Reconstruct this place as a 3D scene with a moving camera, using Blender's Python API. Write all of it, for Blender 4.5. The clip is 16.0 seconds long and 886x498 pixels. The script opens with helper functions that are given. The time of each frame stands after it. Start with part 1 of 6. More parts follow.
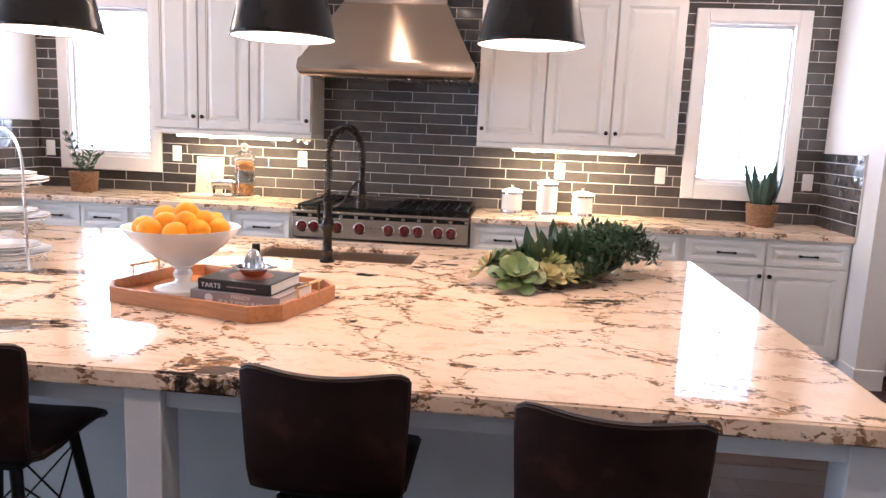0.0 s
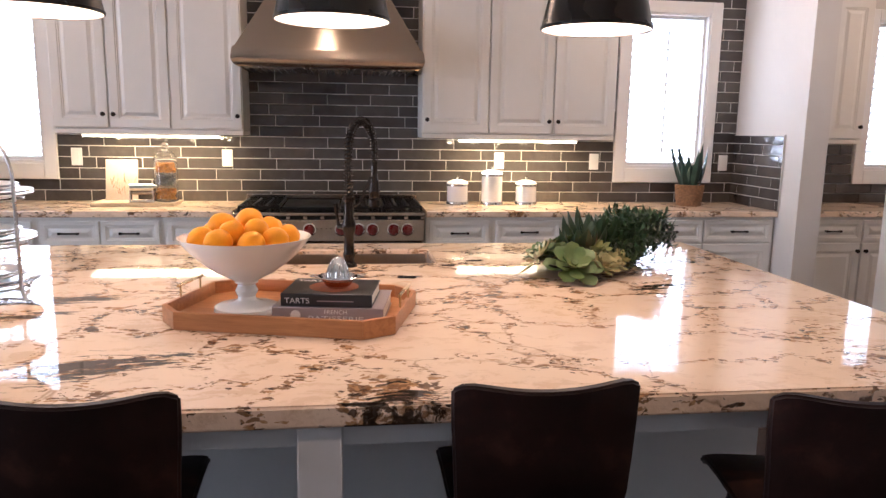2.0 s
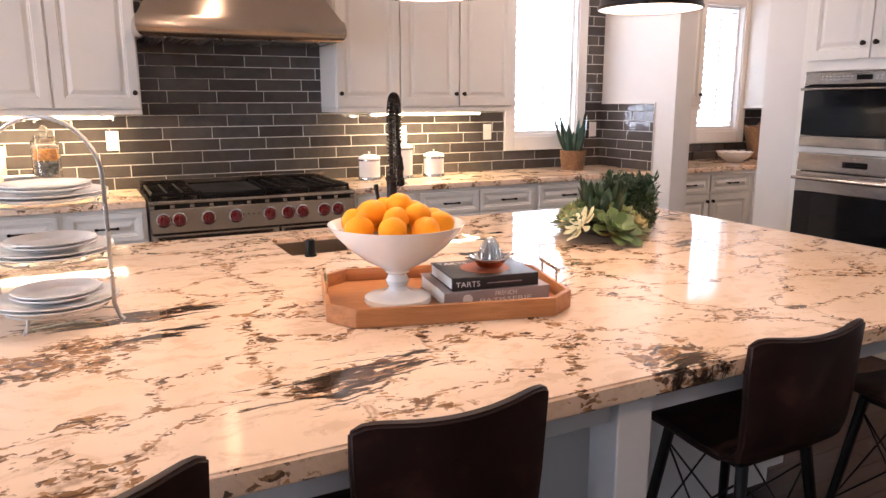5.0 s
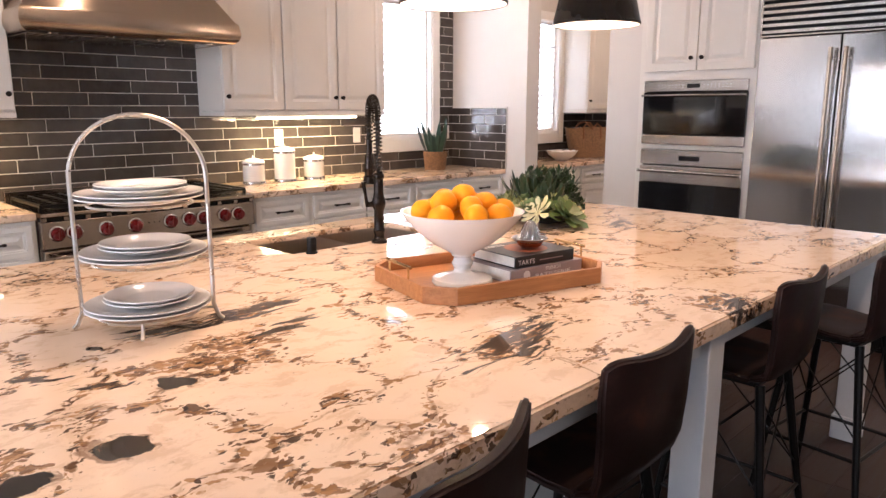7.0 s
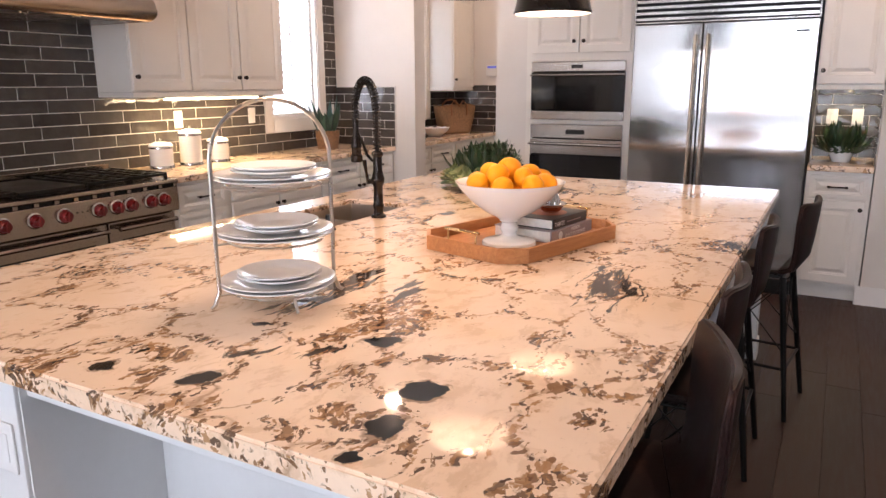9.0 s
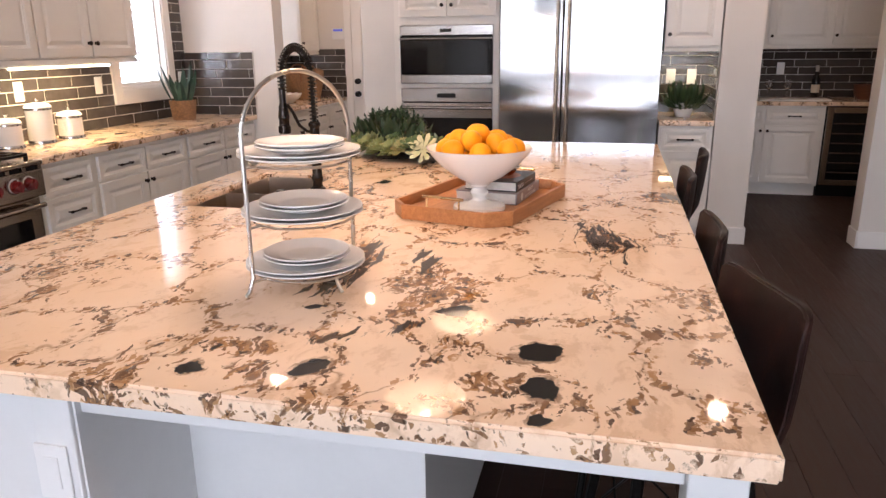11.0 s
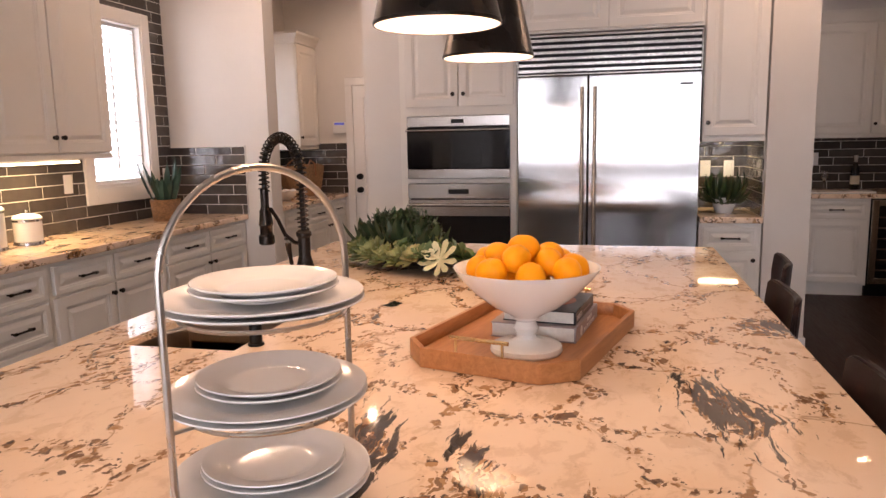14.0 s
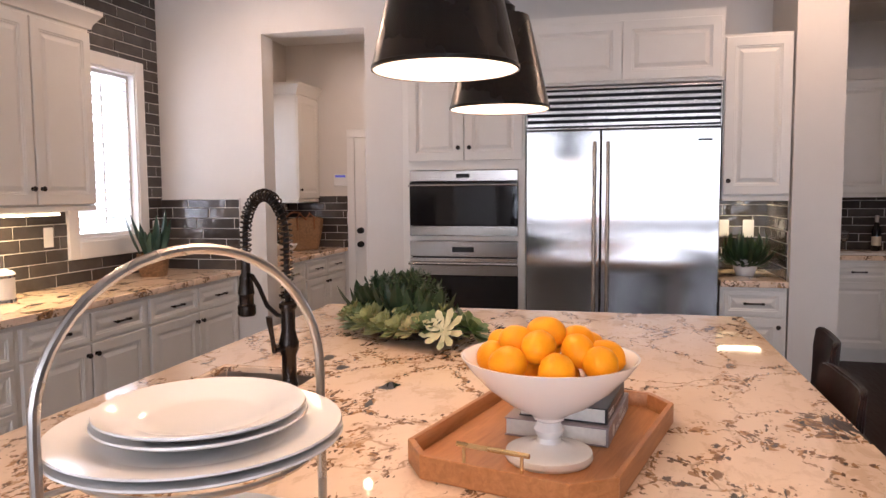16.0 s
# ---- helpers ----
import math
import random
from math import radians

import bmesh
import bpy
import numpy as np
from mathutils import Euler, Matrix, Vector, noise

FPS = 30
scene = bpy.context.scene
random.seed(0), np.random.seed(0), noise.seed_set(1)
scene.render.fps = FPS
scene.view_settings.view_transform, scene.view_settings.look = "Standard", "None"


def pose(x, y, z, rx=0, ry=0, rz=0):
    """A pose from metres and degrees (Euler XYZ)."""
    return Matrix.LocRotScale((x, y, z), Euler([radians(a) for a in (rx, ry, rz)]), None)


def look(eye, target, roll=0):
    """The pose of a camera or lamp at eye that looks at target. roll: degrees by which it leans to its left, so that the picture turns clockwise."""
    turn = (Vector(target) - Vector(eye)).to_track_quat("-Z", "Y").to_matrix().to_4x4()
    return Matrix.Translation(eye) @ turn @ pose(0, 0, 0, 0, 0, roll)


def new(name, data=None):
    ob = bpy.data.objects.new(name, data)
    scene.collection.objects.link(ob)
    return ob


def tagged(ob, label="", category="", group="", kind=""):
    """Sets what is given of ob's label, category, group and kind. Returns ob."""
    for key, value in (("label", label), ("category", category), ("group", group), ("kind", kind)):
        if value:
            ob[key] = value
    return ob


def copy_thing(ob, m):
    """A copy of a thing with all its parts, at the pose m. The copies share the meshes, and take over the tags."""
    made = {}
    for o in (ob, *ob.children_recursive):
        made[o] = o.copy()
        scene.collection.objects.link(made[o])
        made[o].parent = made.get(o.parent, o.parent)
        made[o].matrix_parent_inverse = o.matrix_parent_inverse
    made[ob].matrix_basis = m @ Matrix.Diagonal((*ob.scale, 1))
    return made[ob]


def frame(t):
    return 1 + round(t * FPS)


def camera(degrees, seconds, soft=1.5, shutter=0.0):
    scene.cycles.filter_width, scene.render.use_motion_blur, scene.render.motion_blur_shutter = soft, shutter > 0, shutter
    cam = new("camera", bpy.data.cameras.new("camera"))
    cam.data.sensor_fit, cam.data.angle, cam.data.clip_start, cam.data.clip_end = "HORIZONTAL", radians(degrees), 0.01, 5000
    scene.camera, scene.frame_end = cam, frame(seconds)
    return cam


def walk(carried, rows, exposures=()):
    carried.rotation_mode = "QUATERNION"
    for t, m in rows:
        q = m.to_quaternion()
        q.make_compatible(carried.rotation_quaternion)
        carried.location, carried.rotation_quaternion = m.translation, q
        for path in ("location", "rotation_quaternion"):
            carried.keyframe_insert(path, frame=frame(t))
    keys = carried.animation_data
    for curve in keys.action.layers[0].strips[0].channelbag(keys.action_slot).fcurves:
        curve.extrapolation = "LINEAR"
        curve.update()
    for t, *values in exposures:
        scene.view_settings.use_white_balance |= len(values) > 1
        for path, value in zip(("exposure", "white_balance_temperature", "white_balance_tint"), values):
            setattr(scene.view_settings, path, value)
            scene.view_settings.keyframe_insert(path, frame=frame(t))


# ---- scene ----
# ---- camera ----
cam = camera(63.9, 16.0, soft=1.45)
PATH = [
    (0, (0.895, -5.372, 1.491), (0.705, -3.408, 1.164), 2.4),
    (0.5, (0.715, -5.372, 1.47), (0.674, -3.4, 1.139), 1.3),
    (1, (0.526, -5.301, 1.456), (0.576, -3.328, 1.13), 0.8),
    (1.5, (0.362, -5.245, 1.465), (0.488, -3.277, 1.127), 0.4),
    (2, (0.124, -5.225, 1.458), (0.382, -3.27, 1.126), 0.9),
    (2.5, (-0.059, -5.2, 1.453), (0.368, -3.275, 1.12), 0.1),
    (3, (-0.25, -5.105, 1.451), (0.292, -3.21, 1.112), 0.0),
    (3.5, (-0.396, -5.047, 1.455), (0.221, -3.18, 1.09), -0.8),
    (3.7, (-0.462, -5.026, 1.461), (0.168, -3.164, 1.091), -0.5),
    (5.8, (-1.246, -4.839, 1.47), (-0.114, -3.242, 1.061), 0.4),
    (6, (-1.344, -4.817, 1.468), (-0.145, -3.268, 1.065), 0.7),
    (6.5, (-1.541, -4.745, 1.466), (-0.208, -3.31, 1.062), 0.2),
    (7, (-1.696, -4.607, 1.451), (-0.302, -3.227, 1.061), 0.0),
    (7.5, (-1.801, -4.495, 1.46), (-0.323, -3.213, 1.042), -0.2),
    (8, (-2.005, -4.359, 1.456), (-0.413, -3.221, 1.047), 0.6),
    (8.2, (-2.084, -4.312, 1.458), (-0.458, -3.228, 1.032), 0.2),
    (10.3, (-2.565, -3.747, 1.474), (-0.738, -3.077, 1.01), 0.2),
    (10.5, (-2.567, -3.68, 1.468), (-0.719, -3.092, 0.981), 0.0),
    (11, (-2.574, -3.618, 1.489), (-0.704, -3.174, 0.937), -0.6),
    (11.5, (-2.531, -3.577, 1.522), (-0.653, -3.146, 0.986), -1.6),
    (12, (-2.479, -3.55, 1.527), (-0.579, -3.085, 1.109), -2.1),
    (12.5, (-2.455, -3.546, 1.521), (-0.544, -3.081, 1.155), -2.0),
    (13, (-2.285, -3.503, 1.498), (-0.370, -3.038, 1.159), -1.6),
    (13.5, (-2.105, -3.452, 1.481), (-0.190, -2.977, 1.151), -1.4),
    (14, (-1.924, -3.383, 1.468), (-0.000, -2.926, 1.165), -1.1),
    (14.5, (-1.748, -3.319, 1.450), (0.187, -2.894, 1.181), -0.7),
    (15, (-1.643, -3.276, 1.447), (0.305, -2.876, 1.228), -0.3),
    (15.5, (-1.639, -3.292, 1.476), (0.311, -2.886, 1.296), -0.0),
    (16, (-1.637, -3.305, 1.491), (0.302, -2.841, 1.331), -0.4),
]
walk(cam, [(t, look(eye, target, roll)) for t, eye, target, roll in PATH],
     exposures=[(0, 0.43, 5150, 13), (0.5, 0.19, 5150, 13), (1.0, -0.05, 5200, 13), (1.5, -0.12, 5300, 13), (3.5, -0.05, 5650, 14), (6.0, 0.2, 5750, 15), (6.5, 0.2, 5800, 15), (7.5, 0.0, 6000, 15), (8.0, -0.02, 6100, 15),
                (10.3, -0.15, 5850, 15), (11.0, -0.14, 6000, 15), (11.5, -0.18, 6350, 15), (12.5, -0.2, 6600, 20), (13.0, -0.48, 6650, 21), (14.5, -0.52, 6500, 20), (16, -0.42, 6000, 17)])

# ---- world, sun, large lights ----
world = bpy.data.worlds.new("sky")
world.use_nodes = True
scene.world = world
sky = world.node_tree.nodes.new("ShaderNodeTexSky")
sky.sky_type = "NISHITA"
sky.sun_disc = False
sky.sun_elevation, sky.sun_rotation = radians(48), radians(200)
world.node_tree.links.new(sky.outputs[0], world.node_tree.nodes["Background"].inputs[0])
world.node_tree.nodes["Background"].inputs[1].default_value = 0.12


def lamp(name, kind, m, power, colour, size=0.1, size_y=None, angle=None):
    data = bpy.data.lights.new(name, kind)
    data.energy, data.color = power, colour
    if kind == "AREA":
        data.shape = "RECTANGLE" if size_y else "DISK"
        data.size = size
        if size_y:
            data.size_y = size_y
    elif kind == "POINT":
        data.shadow_soft_size = size
    elif kind == "SUN":
        data.angle = angle
    ob = new(name, data)
    ob.matrix_world = m
    return ob


DAY = (0.91, 0.94, 1.0)
WARM = (1.0, 0.66, 0.42)
lamp("sun", "SUN", look((2, 6, 9), (0, 0, 0)), 2.5, (1.0, 0.95, 0.88), angle=radians(0.6))
# sky light in the window openings
lamp("window_light", "AREA", look((2.495, 0.30, 1.76), (2.495, -1, 1.70)), 55, DAY, 1.2, 1.25)
lamp("window_light", "AREA", look((-2.28, 0.30, 1.76), (-2.28, -1, 1.70)), 55, DAY, 1.2, 1.25)
lamp("window_light", "AREA", look((4.435, 0.30, 1.76), (4.435, -1, 1.70)), 30, DAY, 1.1, 1.25)
lamp("glass_door_light", "AREA", look((-7.3, -3.6, 1.46), (0, -3.6, 1.35)), 215, DAY, 4.7, 2.5)


# ---- mesh helpers ----
def finish(bm, name, material, smooth=35):
    me = bpy.data.meshes.new(name)
    bmesh.ops.recalc_face_normals(bm, faces=bm.faces)
    bm.to_mesh(me)
    bm.free()
    me.materials.append(material)
    if smooth:
        me.shade_smooth()
        me.set_sharp_from_angle(angle=radians(smooth))
    for p in me.polygons:
        if p.material_index == 1:
            p.material_index, p.use_smooth = 0, False
    return me


def part(name, bm, material, parent, label="", smooth=35, at=None):
    ob = new(name, finish(bm, name, material, smooth))
    ob.parent = parent
    if at is not None:
        ob.matrix_basis = at
    if label:
        ob["label"] = label
    return ob


def thing(name, m, label, category, group="", kind=""):
    ob = new(name)
    ob.empty_display_size = 0.05
    ob.matrix_basis = m
    return tagged(ob, label, category, group, kind)


def single(name, bm, material, m, label, category, group="", kind="", smooth=35):
    ob = new(name, finish(bm, name, material, smooth))
    ob.matrix_basis = m
    return tagged(ob, label, category, group, kind)


def box(bm, x0, x1, y0, y1, z0, z1, bev=0.0, seg=2):
    vs = [bm.verts.new((x, y, z)) for z in (z0, z1) for y in (y0, y1) for x in (x0, x1)]
    fs = [bm.faces.new([vs[i] for i in q]) for q in
          ((0, 2, 3, 1), (4, 5, 7, 6), (0, 1, 5, 4), (1, 3, 7, 5), (3, 2, 6, 7), (2, 0, 4, 6))]
    for f in fs:
        f.material_index = 1
    if bev > 0:
        es = list({e for f in fs for e in f.edges})
        made = bmesh.ops.bevel(bm, geom=es, offset=bev, segments=seg, affect="EDGES", profile=0.5)
        for f in made["faces"]:
            f.normal_update()
            f.material_index = 1 if max(abs(c) for c in f.normal) > 0.9999 else 0
    return bm


def boxes(*rows, bev=0.0, seg=2):
    bm = bmesh.new()
    for r in rows:
        box(bm, *r, bev=bev, seg=seg)
    return bm


def prism(bm, outline, z0, z1, bev=0.0, seg=2):
    """An outline in x, y drawn up from z0 to z1."""
    a = [bm.verts.new((x, y, z0)) for x, y in outline]
    b = [bm.verts.new((x, y, z1)) for x, y in outline]
    n = len(a)
    fs = [bm.faces.new(a[::-1]), bm.faces.new(b)]
    fs += [bm.faces.new((a[i], a[(i + 1) % n], b[(i + 1) % n], b[i])) for i in range(n)]
    if bev > 0:
        es = list({e for f in fs for e in f.edges})
        bmesh.ops.bevel(bm, geom=es, offset=bev, segments=seg, affect="EDGES", profile=0.5)
    for f in fs:
        if f.is_valid:
            f.material_index = 1
    return bm


def lathe(bm, profile, n=32, cx=0.0, cy=0.0, wobble=None):
    rings = []
    for r, z in profile:
        if r < 1e-6:
            rings.append([bm.verts.new((cx, cy, z))])
        else:
            ring = []
            for i in range(n):
                a = 2 * math.pi * i / n
                k = wobble(a, r, z) if wobble else (1.0, 0.0)
                ring.append(bm.verts.new((cx + r * k[0] * math.cos(a), cy + r * k[0] * math.sin(a), z + k[1])))
            rings.append(ring)
    for p, q in zip(rings, rings[1:]):
        for i in range(n):
            j = (i + 1) % n
            if len(p) == 1 and len(q) == 1:
                continue
            if len(p) == 1:
                bm.faces.new((p[0], q[i], q[j]))
            elif len(q) == 1:
                bm.faces.new((p[i], p[j], q[0]))
            else:
                bm.faces.new((p[i], p[j], q[j], q[i]))
    for ring in (rings[0], rings[-1]):
        if len(ring) > 2 and wobble is None and profile[0] != profile[-1]:
            try:
                bm.faces.new(ring)
            except ValueError:
                pass
    return bm


def tube(bm, pts, r, n=8, closed=False):
    pts = [Vector(p) for p in pts]
    m = len(pts)
    rad = r if isinstance(r, (list, tuple)) else [r] * m
    side = None
    rings = []
    for i, p in enumerate(pts):
        if closed:
            d = pts[(i + 1) % m] - pts[i - 1]
        else:
            d = pts[min(i + 1, m - 1)] - pts[max(i - 1, 0)]
        d.normalize()
        if side is None:
            side = d.orthogonal().normalized()
        else:
            side = (side - d * side.dot(d)).normalized()
        up = d.cross(side)
        rings.append([bm.verts.new(p + (side * math.cos(2 * math.pi * k / n) + up * math.sin(2 * math.pi * k / n)) * rad[i]) for k in range(n)])
    pairs = list(zip(rings, rings[1:])) + ([(rings[-1], rings[0])] if closed else [])
    for a, b in pairs:
        for k in range(n):
            bm.faces.new((a[k], a[(k + 1) % n], b[(k + 1) % n], b[k]))
    if not closed:
        bm.faces.new(rings[0][::-1])
        bm.faces.new(rings[-1])
    return bm


def rings_xz(bm, x0, x1, z0, z1, steps, back):
    """A profiled panel facing -y: rings of (inset, y), the last one filled; closed at y = back."""
    def ring(k, y):
        return [bm.verts.new(p) for p in ((x0 + k, y, z0 + k), (x1 - k, y, z0 + k), (x1 - k, y, z1 - k), (x0 + k, y, z1 - k))]
    rs = [ring(0, back)] + [ring(k, y) for k, y in steps]
    bm.faces.new(rs[0][::-1])
    for a, b in zip(rs, rs[1:]):
        for i in range(4):
            bm.faces.new((a[i], a[(i + 1) % 4], b[(i + 1) % 4], b[i]))
    bm.faces.new(rs[-1])
    for f in bm.faces:
        f.material_index = 1
    return bm


def panel_door(x0, x1, z0, z1, rail=0.055, y=0.0):
    """A raised-panel door or drawer front, 20 mm thick, its back at y."""
    f = y - 0.02
    return rings_xz(bmesh.new(), x0, x1, z0, z1,
                    [(0.0, f + 0.003), (0.003, f), (rail, f), (rail + 0.004, f + 0.005), (rail + 0.010, f + 0.005), (rail + 0.014, f + 0.010),
                     (rail + 0.022, f + 0.010), (rail + 0.040, f + 0.003), (rail + 0.043, f + 0.0015)], y)


def blob(bm, centre, r, seed=0, squash=(1, 1, 1), sub=2, rough=0.06):
    made = bmesh.ops.create_icosphere(bm, subdivisions=sub, radius=1.0)["verts"]
    off = Vector((seed * 3.1, seed * 1.7, seed * 0.9))
    for v in made:
        k = 1 + rough * noise.noise(v.co * 1.7 + off)
        v.co = Vector(centre) + Vector((v.co.x * squash[0], v.co.y * squash[1], v.co.z * squash[2])) * r * k
    return bm


# ---- materials ----
def nodes_of(name):
    m = bpy.data.materials.new(name)
    m.use_nodes = True
    return m, m.node_tree.nodes, m.node_tree.links, m.node_tree.nodes["Principled BSDF"]


def coords(n, l, scale=1.0, stretch=None, world_space=False):
    c = n.new("ShaderNodeTexCoord")
    if world_space:
        c = n.new("ShaderNodeNewGeometry")
        out = c.outputs["Position"]
    else:
        out = c.outputs["Object"]
    mp = n.new("ShaderNodeMapping")
    mp.inputs["Scale"].default_value = stretch or (scale, scale, scale)
    l.new(out, mp.inputs[0])
    return mp.outputs[0]


def noise_tex(n, l, vec, scale, detail=4.0, rough=0.55, distort=0.0):
    t = n.new("ShaderNodeTexNoise")
    t.inputs["Scale"].default_value = scale
    t.inputs["Detail"].default_value = detail
    t.inputs["Roughness"].default_value = rough
    t.inputs["Distortion"].default_value = distort
    l.new(vec, t.inputs["Vector"])
    return t.outputs["Fac"]


def ramp(n, l, fac, *stops):
    r = n.new("ShaderNodeValToRGB")
    while len(r.color_ramp.elements) < len(stops):
        r.color_ramp.elements.new(0.5)
    for e, (p, c) in zip(r.color_ramp.elements, stops):
        e.position = p
        e.color = (*c, 1) if isinstance(c, tuple) else (c, c, c, 1)
    l.new(fac, r.inputs[0])
    return r.outputs[0]


def mix(n, l, fac, a, b, mode="MIX"):
    m = n.new("ShaderNodeMix")
    m.data_type, m.blend_type = "RGBA", mode
    for sock, v in ((m.inputs[0], fac), (m.inputs[6], a), (m.inputs[7], b)):
        if isinstance(v, tuple):
            sock.default_value = (*v, 1)
        elif isinstance(v, (int, float)):
            sock.default_value = v
        else:
            l.new(v, sock)
    return m.outputs[2]


def calc(n, l, op, a, b=0.0, clamp=False):
    m = n.new("ShaderNodeMath")
    m.operation, m.use_clamp = op, clamp
    for sock, v in ((m.inputs[0], a), (m.inputs[1], b)):
        if isinstance(v, (int, float)):
            sock.default_value = v
        else:
            l.new(v, sock)
    return m.outputs[0]


def bump(n, l, b, height, strength, distance=0.01):
    k = n.new("ShaderNodeBump")
    k.inputs["Strength"].default_value, k.inputs["Distance"].default_value = strength, distance
    l.new(height, k.inputs["Height"])
    l.new(k.outputs[0], b.inputs["Normal"])


def simple(name, colour, rough=0.5, metal=0.0, vary=0.12, scale=6.0, bumpy=0.1, fine=60.0, spec=0.5, coat=0.0):
    """Paint, metal, ceramic and so on: a colour that varies at two scales, with fine relief."""
    m, n, l, b = nodes_of(name)
    v = coords(n, l)
    big, small = noise_tex(n, l, v, scale, 3), noise_tex(n, l, v, fine, 4)
    k = ramp(n, l, mix(n, l, 0.35, big, small), (0.3, 1 - vary), (0.7, 1.0))
    l.new(mix(n, l, 1.0, colour, k, "MULTIPLY"), b.inputs["Base Color"])
    l.new(ramp(n, l, big, (0.3, max(rough - 0.06, 0.02)), (0.7, min(rough + 0.06, 1))), b.inputs["Roughness"])
    b.inputs["Metallic"].default_value = metal
    b.inputs["Specular IOR Level"].default_value = spec
    b.inputs["Coat Weight"].default_value = coat
    if bumpy:
        bump(n, l, b, small, bumpy, 0.002)
    return m


def glow(name, colour, strength):
    m, n, l, b = nodes_of(name)
    b.inputs["Base Color"].default_value = (*colour, 1)
    b.inputs["Emission Color"].default_value = (*colour, 1)
    b.inputs["Emission Strength"].default_value = strength
    return m


def brushed(name, colour, rough, stretch, turn=0.0, aniso=0.75):
    m, n, l, b = nodes_of(name)
    v = coords(n, l, stretch=stretch)
    grain = noise_tex(n, l, v, 9.0, 5, 0.7)
    smear = noise_tex(n, l, coords(n, l), 2.2, 3)
    l.new(mix(n, l, ramp(n, l, grain, (0.3, 0.0), (0.7, 1.0)), tuple(c * 0.86 for c in colour), colour), b.inputs["Base Color"])
    l.new(calc(n, l, "ADD", calc(n, l, "MULTIPLY", grain, 0.12), calc(n, l, "ADD", calc(n, l, "MULTIPLY", smear, 0.08), rough - 0.1)), b.inputs["Roughness"])
    b.inputs["Metallic"].default_value = 1.0
    tg = n.new("ShaderNodeTangent")
    tg.direction_type, tg.axis = "RADIAL", "Z"
    l.new(tg.outputs[0], b.inputs["Tangent"])
    b.inputs["Anisotropic"].default_value = aniso
    b.inputs["Anisotropic Rotation"].default_value = turn
    bump(n, l, b, grain, 0.03, 0.001)
    return m


def granite(name, spots=(), feathers=(), flakes=(), edge_share=0.11):
    """Cream granite: smooth pale plates parted by chains of brown flakes, dark feathered clusters and black mineral spots.
    spots, feathers, flakes: x, y, half length, half width, turn."""
    m, n, l, b = nodes_of(name)
    v = coords(n, l, world_space=True)

    def moved(vec, scale, detail, amount):
        warp = n.new("ShaderNodeTexNoise")
        warp.inputs["Scale"].default_value, warp.inputs["Detail"].default_value = scale, detail
        l.new(v, warp.inputs["Vector"])
        w = n.new("ShaderNodeVectorMath")
        w.operation = "MULTIPLY_ADD"
        w.inputs[1].default_value = (amount, amount, amount)
        l.new(warp.outputs["Color"], w.inputs[0])
        l.new(vec, w.inputs[2])
        back = n.new("ShaderNodeVectorMath")
        back.operation = "SUBTRACT"
        back.inputs[1].default_value = (amount / 2, amount / 2, amount / 2)
        l.new(w.outputs[0], back.inputs[0])
        return back.outputs[0]

    def turned(vec, scale, turn):
        mp = n.new("ShaderNodeMapping")
        mp.inputs["Scale"].default_value = scale
        mp.inputs["Rotation"].default_value = (0, 0, radians(turn))
        l.new(vec, mp.inputs[0])
        return mp.outputs[0]

    def cells(vec, feature="F1"):
        vor = n.new("ShaderNodeTexVoronoi")
        vor.feature = feature
        vor.inputs["Scale"].default_value = 1.0
        l.new(vec, vor.inputs["Vector"])
        if feature != "F1":
            return vor.outputs["Distance"]
        sep = n.new("ShaderNodeSeparateColor")
        l.new(vor.outputs["Color"], sep.inputs[0])
        return sep.outputs[0], sep.outputs[1]

    def reach(zones):
        """How near a place lies to the middle of any of the zones, 1 in the middle and 0 outside."""
        far = None
        for x, y, a, bb, turn in zones:
            mp = n.new("ShaderNodeMapping")
            mp.vector_type = "TEXTURE"
            mp.inputs["Location"].default_value = (x, y, 0.92)
            mp.inputs["Rotation"].default_value = (0, 0, radians(turn))
            mp.inputs["Scale"].default_value = (a, bb, 0.2)
            l.new(ragged, mp.inputs[0])
            ln = n.new("ShaderNodeVectorMath")
            ln.operation = "LENGTH"
            l.new(mp.outputs[0], ln.inputs[0])
            far = ln.outputs["Value"] if far is None else calc(n, l, "MINIMUM", far, ln.outputs["Value"])
        return far

    bent = moved(v, 2.3, 3, 0.42)
    ragged = moved(moved(v, 9.0, 4, 0.10), 42.0, 3, 0.022)
    cloud = noise_tex(n, l, bent, 1.7, 6, 0.6)
    col = ramp(n, l, cloud, (0.25, (0.86, 0.63, 0.43)), (0.5, (0.90, 0.705, 0.525)), (0.75, (0.80, 0.61, 0.455)))
    tan = ramp(n, l, noise_tex(n, l, turned(moved(v, 7.0, 5, 0.16), (1.0, 1.9, 1.4), 14), 8.5, 7, 0.7), (0.52, 0.0), (0.60, 0.34))
    col = mix(n, l, tan, col, (0.55, 0.34, 0.18))
    # pale plates and the seams between them
    seam = cells(turned(moved(bent, 11.0, 4, 0.09), (2.9, 4.2, 3.0), 12), "DISTANCE_TO_EDGE")
    lively = ramp(n, l, noise_tex(n, l, v, 1.9, 4, 0.6), (0.30, 0.25), (0.62, 0.95))
    near_seam = calc(n, l, "MULTIPLY", ramp(n, l, seam, (0.0, 1.0), (0.12, 0.0)), lively)
    thin = calc(n, l, "MULTIPLY", ramp(n, l, seam, (0.0, 1.0), (0.022, 0.0)), ramp(n, l, noise_tex(n, l, v, 6.0, 3), (0.38, 0.0), (0.55, 0.85)))
    col = mix(n, l, thin, col, (0.40, 0.25, 0.15))
